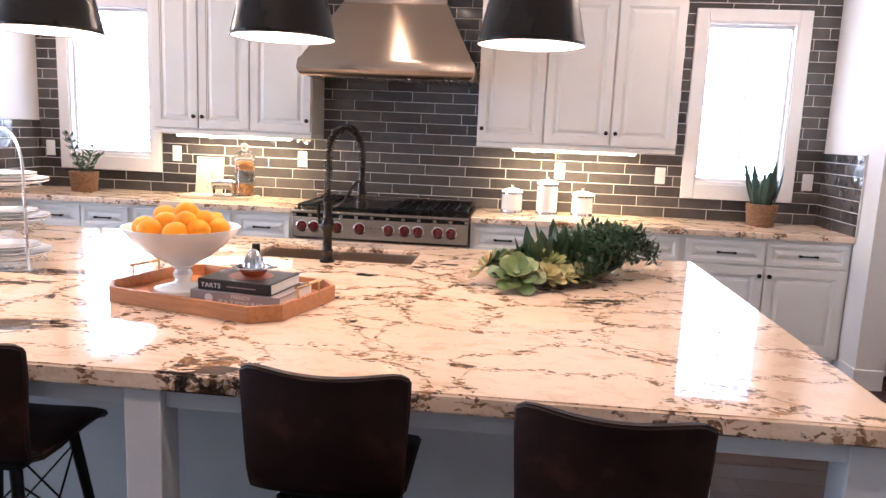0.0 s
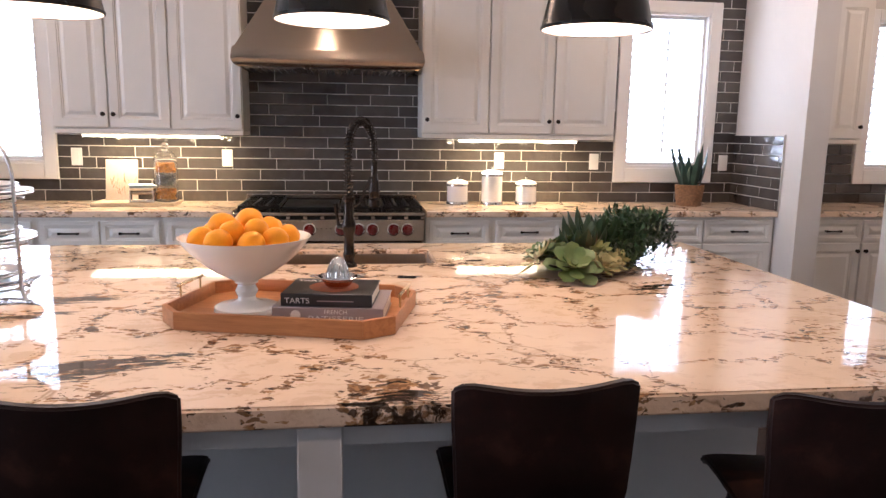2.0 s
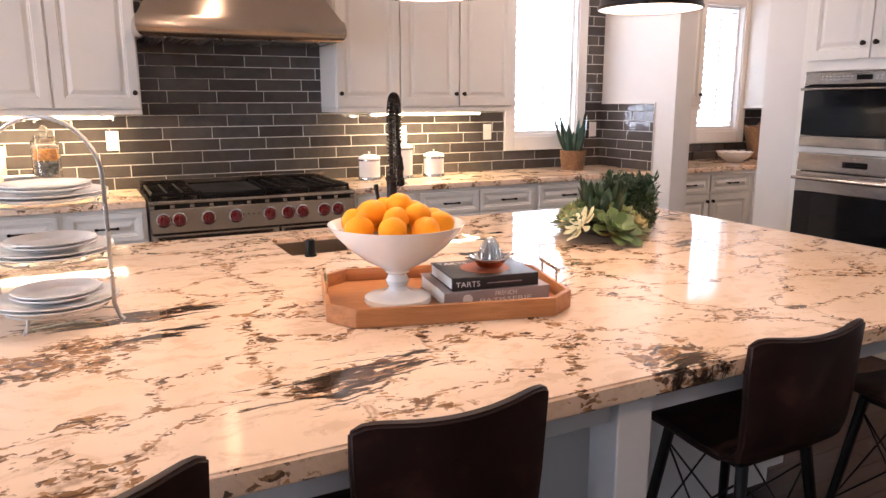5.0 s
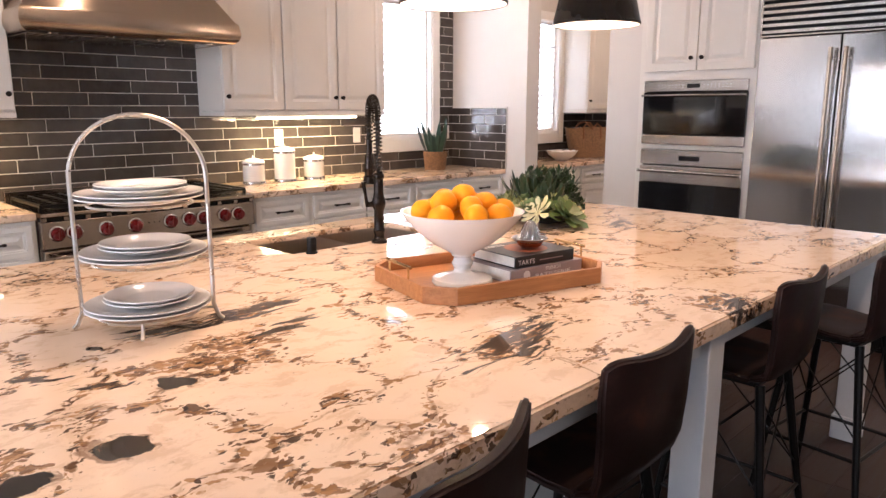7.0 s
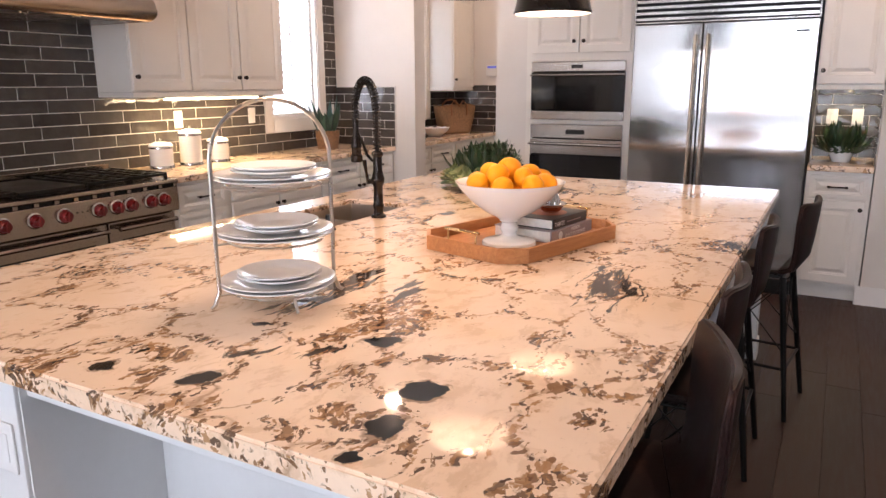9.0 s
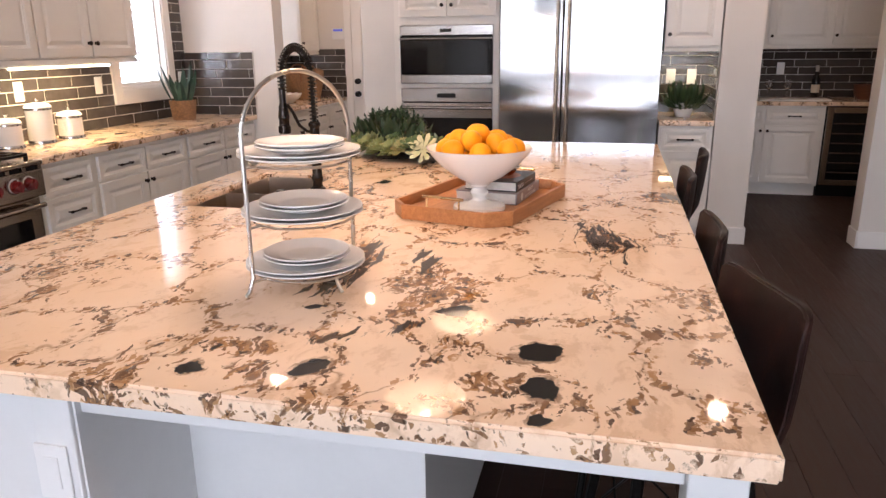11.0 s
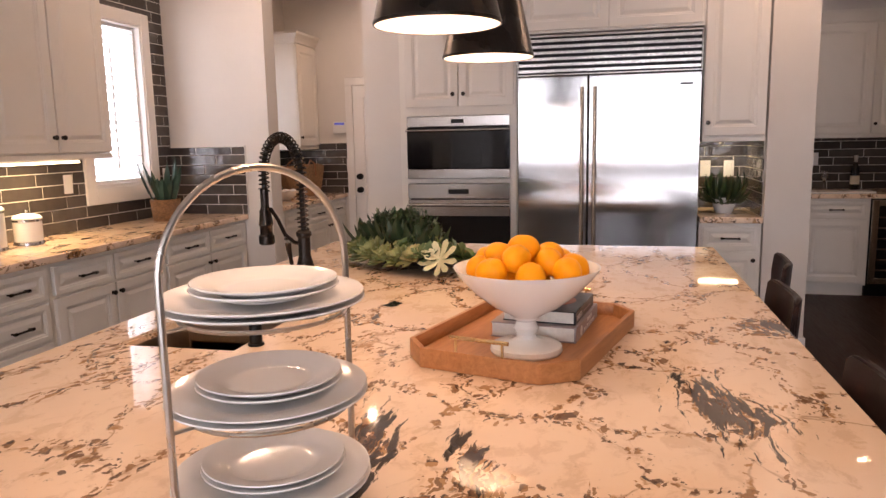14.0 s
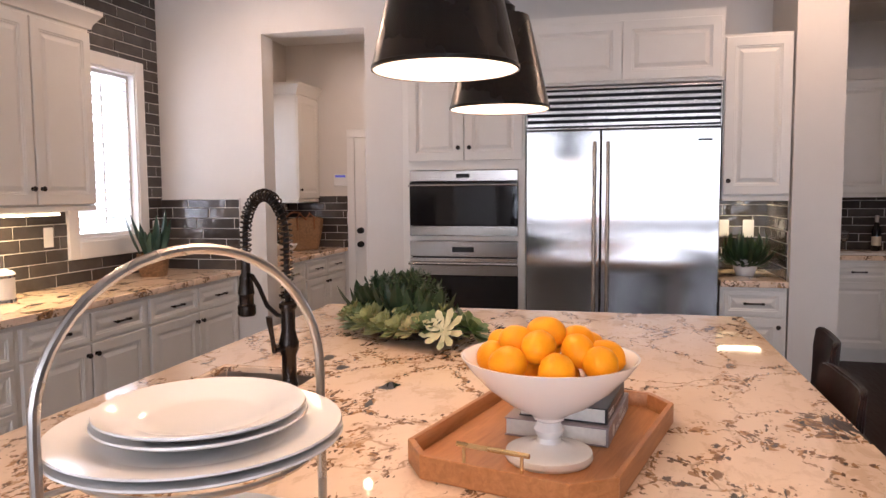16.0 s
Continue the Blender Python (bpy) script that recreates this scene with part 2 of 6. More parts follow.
    # flakes: small angular grains, thick along the seams
    chance = calc(n, l, "ADD", calc(n, l, "MULTIPLY", near_seam, 0.60), calc(n, l, "MULTIPLY", lively, 0.05))
    edge = n.new("ShaderNodeNewGeometry")
    up = n.new("ShaderNodeSeparateXYZ")
    l.new(edge.outputs["Normal"], up.inputs[0])
    side = calc(n, l, "SUBTRACT", 1.0, calc(n, l, "ABSOLUTE", up.outputs[2], 0.0), True)
    chance = calc(n, l, "ADD", chance, calc(n, l, "MULTIPLY", side, edge_share))
    if flakes:
        chance = calc(n, l, "ADD", chance, ramp(n, l, reach(flakes), (0.35, 0.80), (1.15, 0.0)))
    dark = None
    if feathers:
        dark = reach(feathers)
        chance = calc(n, l, "ADD", chance, ramp(n, l, dark, (0.7, 0.4), (1.6, 0.0)))
    col = mix(n, l, calc(n, l, "MULTIPLY", chance, 0.15, True), col, (0.66, 0.42, 0.24))
    fine_break = noise_tex(n, l, v, 85.0, 5, 0.7)
    for scale, turn, share in (((22.0, 46.0, 50.0), 16, 0.42), ((50.0, 96.0, 90.0), -8, 0.66), ((36.0, 130.0, 110.0), 34, 0.56)):
        pick, hue = cells(turned(ragged, scale, turn))
        worn = calc(n, l, "ADD", calc(n, l, "MULTIPLY", chance, share), calc(n, l, "MULTIPLY", calc(n, l, "SUBTRACT", fine_break, 0.5), 0.22))
        mask = calc(n, l, "MULTIPLY", calc(n, l, "SUBTRACT", worn, calc(n, l, "ADD", pick, 0.03)), 22.0, True)
        tone = ramp(n, l, hue, (0.0, (0.045, 0.026, 0.018)), (0.25, (0.12, 0.062, 0.034)), (0.6, (0.26, 0.135, 0.060)), (0.95, (0.46, 0.25, 0.11)))
        col = mix(n, l, calc(n, l, "MULTIPLY", mask, 0.90), col, tone)
    if feathers:
        fibre = noise_tex(n, l, turned(moved(v, 9.0, 4, 0.06), (4.0, 27.0, 1.0), -22), 2.0, 6, 0.62, 0.4)
        streak = ramp(n, l, calc(n, l, "SUBTRACT", fibre, calc(n, l, "MULTIPLY", dark, 0.17)), (0.345, 0.0), (0.385, 1.0))
        col = mix(n, l, calc(n, l, "MULTIPLY", streak, 0.95), col, ramp(n, l, fibre, (0.40, (0.085, 0.046, 0.028)), (0.56, (0.020, 0.013, 0.010))))
    if spots:
        d = calc(n, l, "ADD", reach(spots), calc(n, l, "MULTIPLY", calc(n, l, "SUBTRACT", noise_tex(n, l, v, 30.0, 6, 0.65), 0.5), 0.45))
        halo = calc(n, l, "MULTIPLY", ramp(n, l, d, (0.9, 1.0), (1.9, 0.0)), ramp(n, l, noise_tex(n, l, ragged, 22.0, 5, 0.6), (0.46, 0.0), (0.56, 0.75)))
        col = mix(n, l, halo, col, (0.24, 0.135, 0.08))
        col = mix(n, l, ramp(n, l, d, (0.70, 1.0), (0.77, 0.0)), col, (0.012, 0.010, 0.009))
    l.new(col, b.inputs["Base Color"])
    l.new(ramp(n, l, cloud, (0.3, 0.03), (0.7, 0.06)), b.inputs["Roughness"])
    b.inputs["Specular IOR Level"].default_value = 0.5
    rough_edge = calc(n, l, "MULTIPLY", noise_tex(n, l, v, 38.0, 4), calc(n, l, "MULTIPLY", side, 1.6))
    bump(n, l, b, calc(n, l, "ADD", rough_edge, calc(n, l, "MULTIPLY", noise_tex(n, l, v, 3.0, 2), 0.04)), 0.5, 0.004)
    return m


def tile_glaze(name):
    m, n, l, b = nodes_of(name)
    info = n.new("ShaderNodeObjectInfo")
    geo = n.new("ShaderNodeNewGeometry")
    v = coords(n, l, world_space=True)
    rnd = calc(n, l, "FRACT", calc(n, l, "ADD", info.outputs["Random"], geo.outputs["Random Per Island"]))
    col = ramp(n, l, rnd, (0.0, (0.050, 0.042, 0.038)), (0.5, (0.072, 0.062, 0.056)), (1.0, (0.100, 0.088, 0.080)))
    big = noise_tex(n, l, v, 9.0, 4, 0.6)
    l.new(mix(n, l, 0.5, col, ramp(n, l, big, (0.3, 0.55), (0.7, 1.2)), "MULTIPLY"), b.inputs["Base Color"])
    l.new(ramp(n, l, big, (0.3, 0.02), (0.7, 0.07)), b.inputs["Roughness"])
    b.inputs["Specular IOR Level"].default_value = 0.65
    bump(n, l, b, noise_tex(n, l, v, 10.0, 2, 0.45, 0.3), 0.4, 0.022)
    return m


def floor_wood(name):
    m, n, l, b = nodes_of(name)
    info = n.new("ShaderNodeObjectInfo")
    geo = n.new("ShaderNodeNewGeometry")
    v = coords(n, l, world_space=True)
    st = n.new("ShaderNodeMapping")
    st.inputs["Scale"].default_value = (1.2, 14, 1)
    l.new(v, st.inputs[0])
    grain = noise_tex(n, l, st.outputs[0], 4.0, 6, 0.65, 0.4)
    rnd = calc(n, l, "FRACT", calc(n, l, "ADD", info.outputs["Random"], geo.outputs["Random Per Island"]))
    base = ramp(n, l, rnd, (0.0, (0.028, 0.012, 0.009)), (1.0, (0.040, 0.018, 0.013)))
    l.new(mix(n, l, 0.6, base, ramp(n, l, grain, (0.3, 0.5), (0.7, 1.35)), "MULTIPLY"), b.inputs["Base Color"])
    l.new(ramp(n, l, grain, (0.3, 0.42), (0.7, 0.56)), b.inputs["Roughness"])
    b.inputs["Specular IOR Level"].default_value = 0.3
    bump(n, l, b, grain, 0.15, 0.003)
    return m


def leather(name):
    m, n, l, b = nodes_of(name)
    v = coords(n, l)
    big, fine = noise_tex(n, l, v, 7.0, 5, 0.6), noise_tex(n, l, v, 140.0, 3)
    l.new(ramp(n, l, big, (0.3, (0.011, 0.006, 0.005)), (0.55, (0.023, 0.010, 0.008)), (0.76, (0.080, 0.033, 0.021))), b.inputs["Base Color"])
    l.new(ramp(n, l, big, (0.3, 0.40), (0.7, 0.55)), b.inputs["Roughness"])
    b.inputs["Specular IOR Level"].default_value = 0.20
    bump(n, l, b, mix(n, l, 0.5, big, fine), 0.25, 0.002)
    return m


def wood(name, dark, light, stretch, rough=0.45):
    m, n, l, b = nodes_of(name)
    grain = noise_tex(n, l, coords(n, l, stretch=stretch), 5.0, 6, 0.62, 0.8)
    big = noise_tex(n, l, coords(n, l), 3.0, 3)
    l.new(mix(n, l, 0.3, ramp(n, l, grain, (0.3, dark), (0.7, light)), ramp(n, l, big, (0.3, dark), (0.7, light))), b.inputs["Base Color"])
    b.inputs["Roughness"].default_value = rough
    bump(n, l, b, grain, 0.12, 0.002)
    return m


def glass(name, tint=(1, 1, 1), rough=0.0):
    m, n, l, b = nodes_of(name)
    b.inputs["Base Color"].default_value = (*tint, 1)
    b.inputs["Transmission Weight"].default_value = 1.0
    b.inputs["Roughness"].default_value = rough
    b.inputs["IOR"].default_value = 1.45
    return m


def leaf(name, dark, light, rough=0.45):
    m, n, l, b = nodes_of(name)
    geo = n.new("ShaderNodeNewGeometry")
    k = mix(n, l, 0.5, geo.outputs["Random Per Island"], noise_tex(n, l, coords(n, l), 30.0, 3))
    l.new(ramp(n, l, k, (0.2, dark), (0.8, light)), b.inputs["Base Color"])
    b.inputs["Roughness"].default_value = rough
    b.inputs["Subsurface Weight"].default_value = 0.05
    return m


def thin_slat(name):
    m, n, l, b = nodes_of(name)
    grain = noise_tex(n, l, coords(n, l), 25.0, 3)
    l.new(ramp(n, l, grain, (0.3, 0.82), (0.7, 0.88)), b.inputs["Base Color"])
    b.inputs["Roughness"].default_value = 0.5
    tr = n.new("ShaderNodeBsdfTranslucent")
    tr.inputs[0].default_value = (0.9, 0.9, 0.9, 1)
    mx = n.new("ShaderNodeMixShader")
    mx.inputs[0].default_value = 0.55
    l.new(b.outputs[0], mx.inputs[1])
    l.new(tr.outputs[0], mx.inputs[2])
    l.new(mx.outputs[0], n["Material Output"].inputs[0])
    return m


SPOTS = [(-1.131, -3.302, 0.050, 0.038, -25), (-1.30, -3.506, 0.062, 0.045, -15), (-1.459, -3.104, 0.042, 0.046, 20), (-1.507, -2.886, 0.032, 0.034, 0),
         (-1.470, -3.522, 0.046, 0.042, 0), (-1.562, -3.533, 0.028, 0.024, 0), (-1.168, -2.979, 0.026, 0.024, 30), (-1.429, -2.869, 0.014, 0.012, 0),
         (0.332, -2.664, 0.066, 0.036, 0), (0.51, -2.447, 0.05, 0.03, 0), (0.625, -2.351, 0.06, 0.034, 0), (0.155, -2.666, 0.055, 0.02, 10)]
FEATHERS = [(-0.452, -3.608, 0.17, 0.075, 12), (-0.75, -2.955, 0.16, 0.05, 10), (-0.79, -3.15, 0.10, 0.028, 20), (0.235, -3.858, 0.075, 0.04, 0), (-1.318, -3.099, 0.045, 0.028, -30),
            (-1.238, -3.216, 0.055, 0.026, -40), (1.229, -2.88, 0.12, 0.03, 15), (-0.97, -2.965, 0.12, 0.05, -10)]
FLAKES = [(-0.96, -3.20, 0.20, 0.13, 20), (-1.41, -2.92, 0.05, 0.12, 10), (-1.57, -2.75, 0.05, 0.07, 0), (-1.545, -3.366, 0.04, 0.06, 0), (-1.16, -3.20, 0.04, 0.06, 0), (-0.955, -3.842, 0.055, 0.02, -10),
          (-1.272, -3.814, 0.06, 0.05, 0), (-1.52, -3.80, 0.05, 0.05, 0), (0.04, -3.657, 0.09, 0.035, -10), (-0.94, -3.606, 0.05, 0.04, 0), (-1.46, -3.45, 0.06, 0.09, 0), (-1.49, -2.99, 0.06, 0.06, 0), (0.21, -3.80, 0.10, 0.05, 0)]
GRANITE = granite("polished_cream_granite", SPOTS, FEATHERS, FLAKES)
GRANITE_PLAIN = granite("cream_granite", [(1.38, -0.43, 0.07, 0.032, 0), (1.66, -0.36, 0.06, 0.028, 20), (1.93, -0.46, 0.055, 0.03, -10), (2.2, -0.33, 0.05, 0.024, 0), (-1.75, -0.45, 0.06, 0.03, 0)],
                        flakes=[(1.22, -0.62, 0.12, 0.05, 0), (1.98, -0.63, 0.08, 0.05, 0), (-1.2, -0.6, 0.1, 0.05, 0)], edge_share=0.06)
TILE = tile_glaze("glazed_grey_tile")
GROUT = simple("grout", (0.70, 0.66, 0.61), 0.9, bumpy=0.4)
WALL_PAINT = simple("greige_wall_paint", (0.74, 0.70, 0.65), 0.85, vary=0.05, bumpy=0.25, fine=180)
CEIL_PAINT = simple("ceiling_paint", (0.84, 0.82, 0.79), 0.9, vary=0.04, bumpy=0.2)
CAB_PAINT = simple("cabinet_paint", (0.80, 0.765, 0.705), 0.42, vary=0.05, bumpy=0.05, fine=120)
ISLAND_PAINT = simple("island_paint", (0.74, 0.74, 0.73), 0.45, vary=0.05, bumpy=0.05)
TRIM = simple("white_trim", (0.83, 0.81, 0.78), 0.4, vary=0.04, bumpy=0.05)
SLAT = thin_slat("white_slat")
FLOOR = floor_wood("dark_walnut_floor")
BLACK = simple("black_iron", (0.012, 0.011, 0.010), 0.38, 0.6, bumpy=0.15)
BRONZE = simple("dark_bronze", (0.040, 0.032, 0.027), 0.26, 0.85, bumpy=0.1)
LEATHER = leather("dark_brown_leather")
# the hood's warm brown reflections are put into this steel's base colour
STEEL_V = brushed("brushed_steel", (0.58, 0.48, 0.375), 0.22, (1, 1, 60), 0.25, 0.9)
FRIDGE_STEEL = brushed("brushed_steel_door", (0.64, 0.635, 0.63), 0.12, (60, 60, 1), 0.0, 0.92)
# darker, browner copy of STEEL_H: the range's brown reflections put into its colour
RANGE_STEEL = brushed("reflection_tinted_range_steel", (0.40, 0.335, 0.285), 0.19, (60, 60, 1))
STEEL_H = brushed("brushed_steel_level", (0.55, 0.52, 0.49), 0.17, (60, 60, 1))
# tan tint imitates warm lamplight reflected in the basin
SINK_STEEL = brushed("satin_sink_steel", (0.66, 0.55, 0.44), 0.40, (40, 1, 1))
CHROME = simple("chrome", (0.75, 0.75, 0.76), 0.1, 1.0, vary=0.05, bumpy=0)
NICKEL = simple("nickel_rod", (0.62, 0.58, 0.53), 0.28, 1.0, vary=0.1, bumpy=0.1)
DARK_GLASS = simple("black_glass", (0.006, 0.006, 0.007), 0.04, vary=0.1, bumpy=0, spec=0.5)
RED = simple("red_knob", (0.15, 0.010, 0.010), 0.25, vary=0.15, bumpy=0)
CHINA = simple("white_china", (0.84, 0.83, 0.81), 0.12, vary=0.03, bumpy=0, spec=0.55)
MILK = simple("milk_glass", (0.85, 0.83, 0.79), 0.14, vary=0.03, bumpy=0)
ORANGE = simple("orange_peel", (0.93, 0.37, 0.004), 0.42, vary=0.14, scale=14, bumpy=0.5, fine=170)
ORANGE.node_tree.nodes["Principled BSDF"].inputs["Specular IOR Level"].default_value = 0.22
TRAY_WOOD = wood("tray_wood", (0.30, 0.115, 0.035), (0.52, 0.235, 0.085), (1.2, 14, 14))
BOARD = wood("pale_board", (0.55, 0.40, 0.25), (0.70, 0.56, 0.38), (1.2, 14, 14))
WICKER = simple("wicker", (0.36, 0.19, 0.09), 0.65, vary=0.6, scale=45, bumpy=0.6)
SHADE_OUT = simple("bronze_shade", (0.020, 0.017, 0.015), 0.28, 0.5, vary=0.2, bumpy=0.06)
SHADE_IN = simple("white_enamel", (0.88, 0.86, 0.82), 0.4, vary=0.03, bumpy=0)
GLASS = glass("clear_glass")
PLASTIC = simple("white_plastic", (0.80, 0.79, 0.77), 0.35, vary=0.03, bumpy=0)
COPPER = simple("copper", (0.60, 0.26, 0.13), 0.22, 1.0, vary=0.2, bumpy=0.05)
BULB = glow("lamp_bulb", (1.0, 0.80, 0.55), 16)
STRIP = glow("under_cabinet_strip", (1.0, 0.80, 0.52), 14)
SUNPANE = glow("recessed_lens", (1.0, 0.86, 0.66), 12)


# ---- large structure ----
CEIL = 3.0


def structure(name, bm, material, label, category="wall", smooth=0):
    return single(name, bm, material, Matrix.Identity(4), label, category, kind="structure", smooth=smooth)


# back wall with two windows, and the same wall carried on into the pantry with a third
W0, W1 = 1.19, 2.33
wall_north = structure("wall_north", boxes((-3.2, -2.61, 0, 0.16, 0, CEIL), (-1.95, 2.19, 0, 0.16, 0, CEIL), (2.80, 4.17, 0, 0.16, 0, CEIL), (4.70, 5.6, 0, 0.16, 0, CEIL),
    (-2.61, -1.95, 0, 0.16, 0, W0), (-2.61, -1.95, 0, 0.16, W1, CEIL), (2.19, 2.80, 0, 0.16, 0, W0), (2.19, 2.80, 0, 0.16, W1, CEIL),
    (4.17, 4.70, 0, 0.16, 0, W0), (4.17, 4.70, 0, 0.16, W1, CEIL)), GROUT, "back wall behind the range, covered in grey glazed tiles")
wall_west_return = structure("wall_west_return", boxes((-3.08, -2.88, -0.95, -0.0, 0, CEIL)), WALL_PAINT, "short painted return wall with a tiled splashback")
wall_east_return = structure("wall_east_return", boxes((3.08, 3.25, -0.855, -0.0, 0, CEIL)), WALL_PAINT, "painted wall end beside the pantry opening")
wall_column = structure("wall_column", boxes((3.07, 3.75, -1.90, -1.635, 0, CEIL)), WALL_PAINT, "painted column between pantry opening and ovens")
wall_pantry_header = structure("wall_pantry_header", boxes((3.08, 3.25, -1.635, -0.855, 2.62, CEIL)), WALL_PAINT, "painted header over the pantry opening")
wall_behind_fridge = structure("wall_behind_fridge", boxes((3.75, 3.9, -4.36, -1.635, 0, CEIL)), WALL_PAINT, "painted wall behind the built-in refrigerator")
wall_column_south = structure("wall_column_south", boxes((3.05, 3.9, -4.635, -4.36, 0, CEIL)), WALL_PAINT, "painted column beside the bar opening")
wall_bar_header = structure("wall_bar_header", boxes((3.05, 3.25, -5.44, -4.635, 2.62, CEIL)), WALL_PAINT, "painted header over the bar opening")
wall_east = structure("wall_east", boxes((3.10, 3.28, -10.0, -5.44, 0, CEIL)), WALL_PAINT, "painted wall south of the bar opening")
wall_pantry_east = structure("wall_pantry_east", boxes((5.25, 5.4, -4.3, 0, 0, CEIL)), WALL_PAINT, "painted end wall of the pantry")
wall_pantry_south = structure("wall_pantry_south", boxes((3.9, 5.25, -2.6, -2.45, 0, CEIL)), WALL_PAINT, "painted side wall closing the pantry")
wall_bar_east = structure("wall_bar_east", boxes((5.66, 5.8, -7.6, -4.3, 0, CEIL)), WALL_PAINT, "bar back wall with dark glazed tiles")
wall_bar_north = structure("wall_bar_north", boxes((3.9, 5.66, -4.5, -4.36, 0, CEIL)), WALL_PAINT, "painted side wall of the bar")
wall_bar_south = structure("wall_bar_south", boxes((3.28, 5.66, -7.6, -7.45, 0, CEIL)), WALL_PAINT, "painted wall closing the bar")
wall_west = structure("wall_west", boxes((-7.2, -7.0, -10.2, -6.0, 0, CEIL), (-7.2, -7.0, -1.2, -0.8, 0, CEIL), (-7.2, -7.0, -6.0, -1.2, 2.75, CEIL), (-7.2, -7.0, -6.0, -1.2, 0, 0.18)),
    WALL_PAINT, "painted wall with a wide glazed opening")
wall_north_west = structure("wall_north_west", boxes((-7.0, -3.08, -0.95, -0.80, 0, CEIL)), WALL_PAINT, "painted wall closing the living side")
wall_south = structure("wall_south", boxes((-7.0, 3.28, -10.2, -10.0, 0, CEIL)), WALL_PAINT, "plain painted wall closing the room")
ceiling = structure("ceiling", boxes((-7.2, 5.8, -10.2, 0.16, CEIL, CEIL + 0.15)), CEIL_PAINT, "smooth painted ceiling", "ceiling")
floor = structure("floor", boxes((-7.2, 5.8, -10.2, 0.16, -0.15, -0.006)), FLOOR, "dark walnut plank floor", "floor")
ground = structure("ground", boxes((-400, 400, -400, 400, -0.4, -0.3)), simple("dry_ground", (0.33, 0.29, 0.24), 0.9), "pale ground outside", "ground")

# baseboards
for x0, x1, y0, y1 in ((3.05, 3.08, -1.90, -1.635), (3.066, 3.08, -0.87, -0.66), (3.08, 3.25, -0.87, -0.856), (3.036, 3.05, -4.649, -4.33), (3.05, 3.4, -4.649, -4.636),
                       (3.086, 3.10, -10.0, -5.44), (3.086, 3.28, -5.44, -5.426)):
    structure("baseboard", boxes((x0, x1, y0, y1, -0.004, 0.13), bev=0.004), TRIM, "white painted baseboard", "baseboard", 35)


# windows of the back wall
def window(name, x0, x1):
    w = thing(name, pose(0, 0, 0), "white-cased window with closed white slats in bright daylight", "window", kind="structure")
    c = 0.088
    fr = bmesh.new()
    for a in ((x0 - c, x0, W0 - c - 0.02, W1 + c), (x1, x1 + c, W0 - c - 0.02, W1 + c), (x0, x1, W1, W1 + c), (x0, x1, W0 - c - 0.02, W0)):
        box(fr, a[0], a[1], -0.032, -0.001, a[2], a[3], bev=0.006)
    for a in ((x0 - 0.004, x0 + 0.012, W0, W1), (x1 - 0.012, x1 + 0.004, W0, W1), (x0 + 0.012, x1 - 0.012, W1 - 0.012, W1 + 0.004), (x0 + 0.012, x1 - 0.012, W0 - 0.004, W0 + 0.02)):
        box(fr, a[0], a[1], -0.02, 0.15, a[2], a[3])
    part("window_frame", fr, TRIM, w)
    sash = boxes((x0 + 0.012, x0 + 0.03, 0.03, 0.07, W0 + 0.02, W1 - 0.012), (x1 - 0.03, x1 - 0.012, 0.03, 0.07, W0 + 0.02, W1 - 0.012),
                 (x0 + 0.03, x1 - 0.03, 0.03, 0.07, W1 - 0.035, W1 - 0.012), (x0 + 0.03, x1 - 0.03, 0.03, 0.07, W0 + 0.02, W0 + 0.045), bev=0.004)
    part("sash", sash, TRIM, w)
    pane = part("pane", boxes((x0 + 0.02, x1 - 0.02, 0.10, 0.105, W0 + 0.025, W1 - 0.02)), GLASS, w)
    pane.visible_shadow = False
    sl = boxes((x0 + 0.032, x1 - 0.032, -0.027, 0.027, -0.003, 0.003), bev=0.002, seg=1)
    me = finish(sl, "slat", SLAT)
    z = W0 + 0.075
    while z < W1 - 0.05:
        s = new("slat", me)
        s.parent = w
        s.matrix_basis = Matrix.Translation((0, 0.05, z)) @ Matrix.Rotation(radians(-30), 4, "X")
        z += 0.062
    part("tilt_rod", boxes(((x0 + x1) / 2 - 0.006, (x0 + x1) / 2 + 0.006, 0.012, 0.02, W0 + 0.1, W1 - 0.1), bev=0.002), TRIM, w)
    return w


window("window_1", -2.61, -1.95)
window("window_2", 2.19, 2.80)
window("window_3", 4.17, 4.70)


def glazed_opening(name, m, width, z0, z1):
    w = thing(name, m, "wide unseen window facing the garden, with white muntins and an added mid rail", "window", kind="structure")
    fr = bmesh.new()
    for a, b in ((0, 0.08), (width - 0.08, width)):
        box(fr, a, b, -0.05, 0.05, z0, z1, bev=0.004)
    for a, b in ((z0, z0 + 0.08), (z1 - 0.08, z1)):
        box(fr, 0.08, width - 0.08, -0.05, 0.05, a, b, bev=0.004)
    k = max(2, round(width / 1.2))
    for i in range(1, k):
        box(fr, width * i / k - 0.035, width * i / k + 0.035, -0.045, 0.045, z0 + 0.08, z1 - 0.08, bev=0.004)
    # mid rail, added unseen to draw a dark band in the refrigerator's reflection
    box(fr, 0.08, width - 0.08, -0.047, 0.047, 0.64, 0.94, bev=0.004)
    part("window_frame", fr, TRIM, w)
    p = part("pane", boxes((0.05, width - 0.05, -0.003, 0.003, z0 + 0.05, z1 - 0.05)), GLASS, w)
    p.visible_shadow = False


glazed_opening("window_4", pose(-7.1, -6.0, 0, 0, 0, 90), 4.8, 0.18, 2.75)


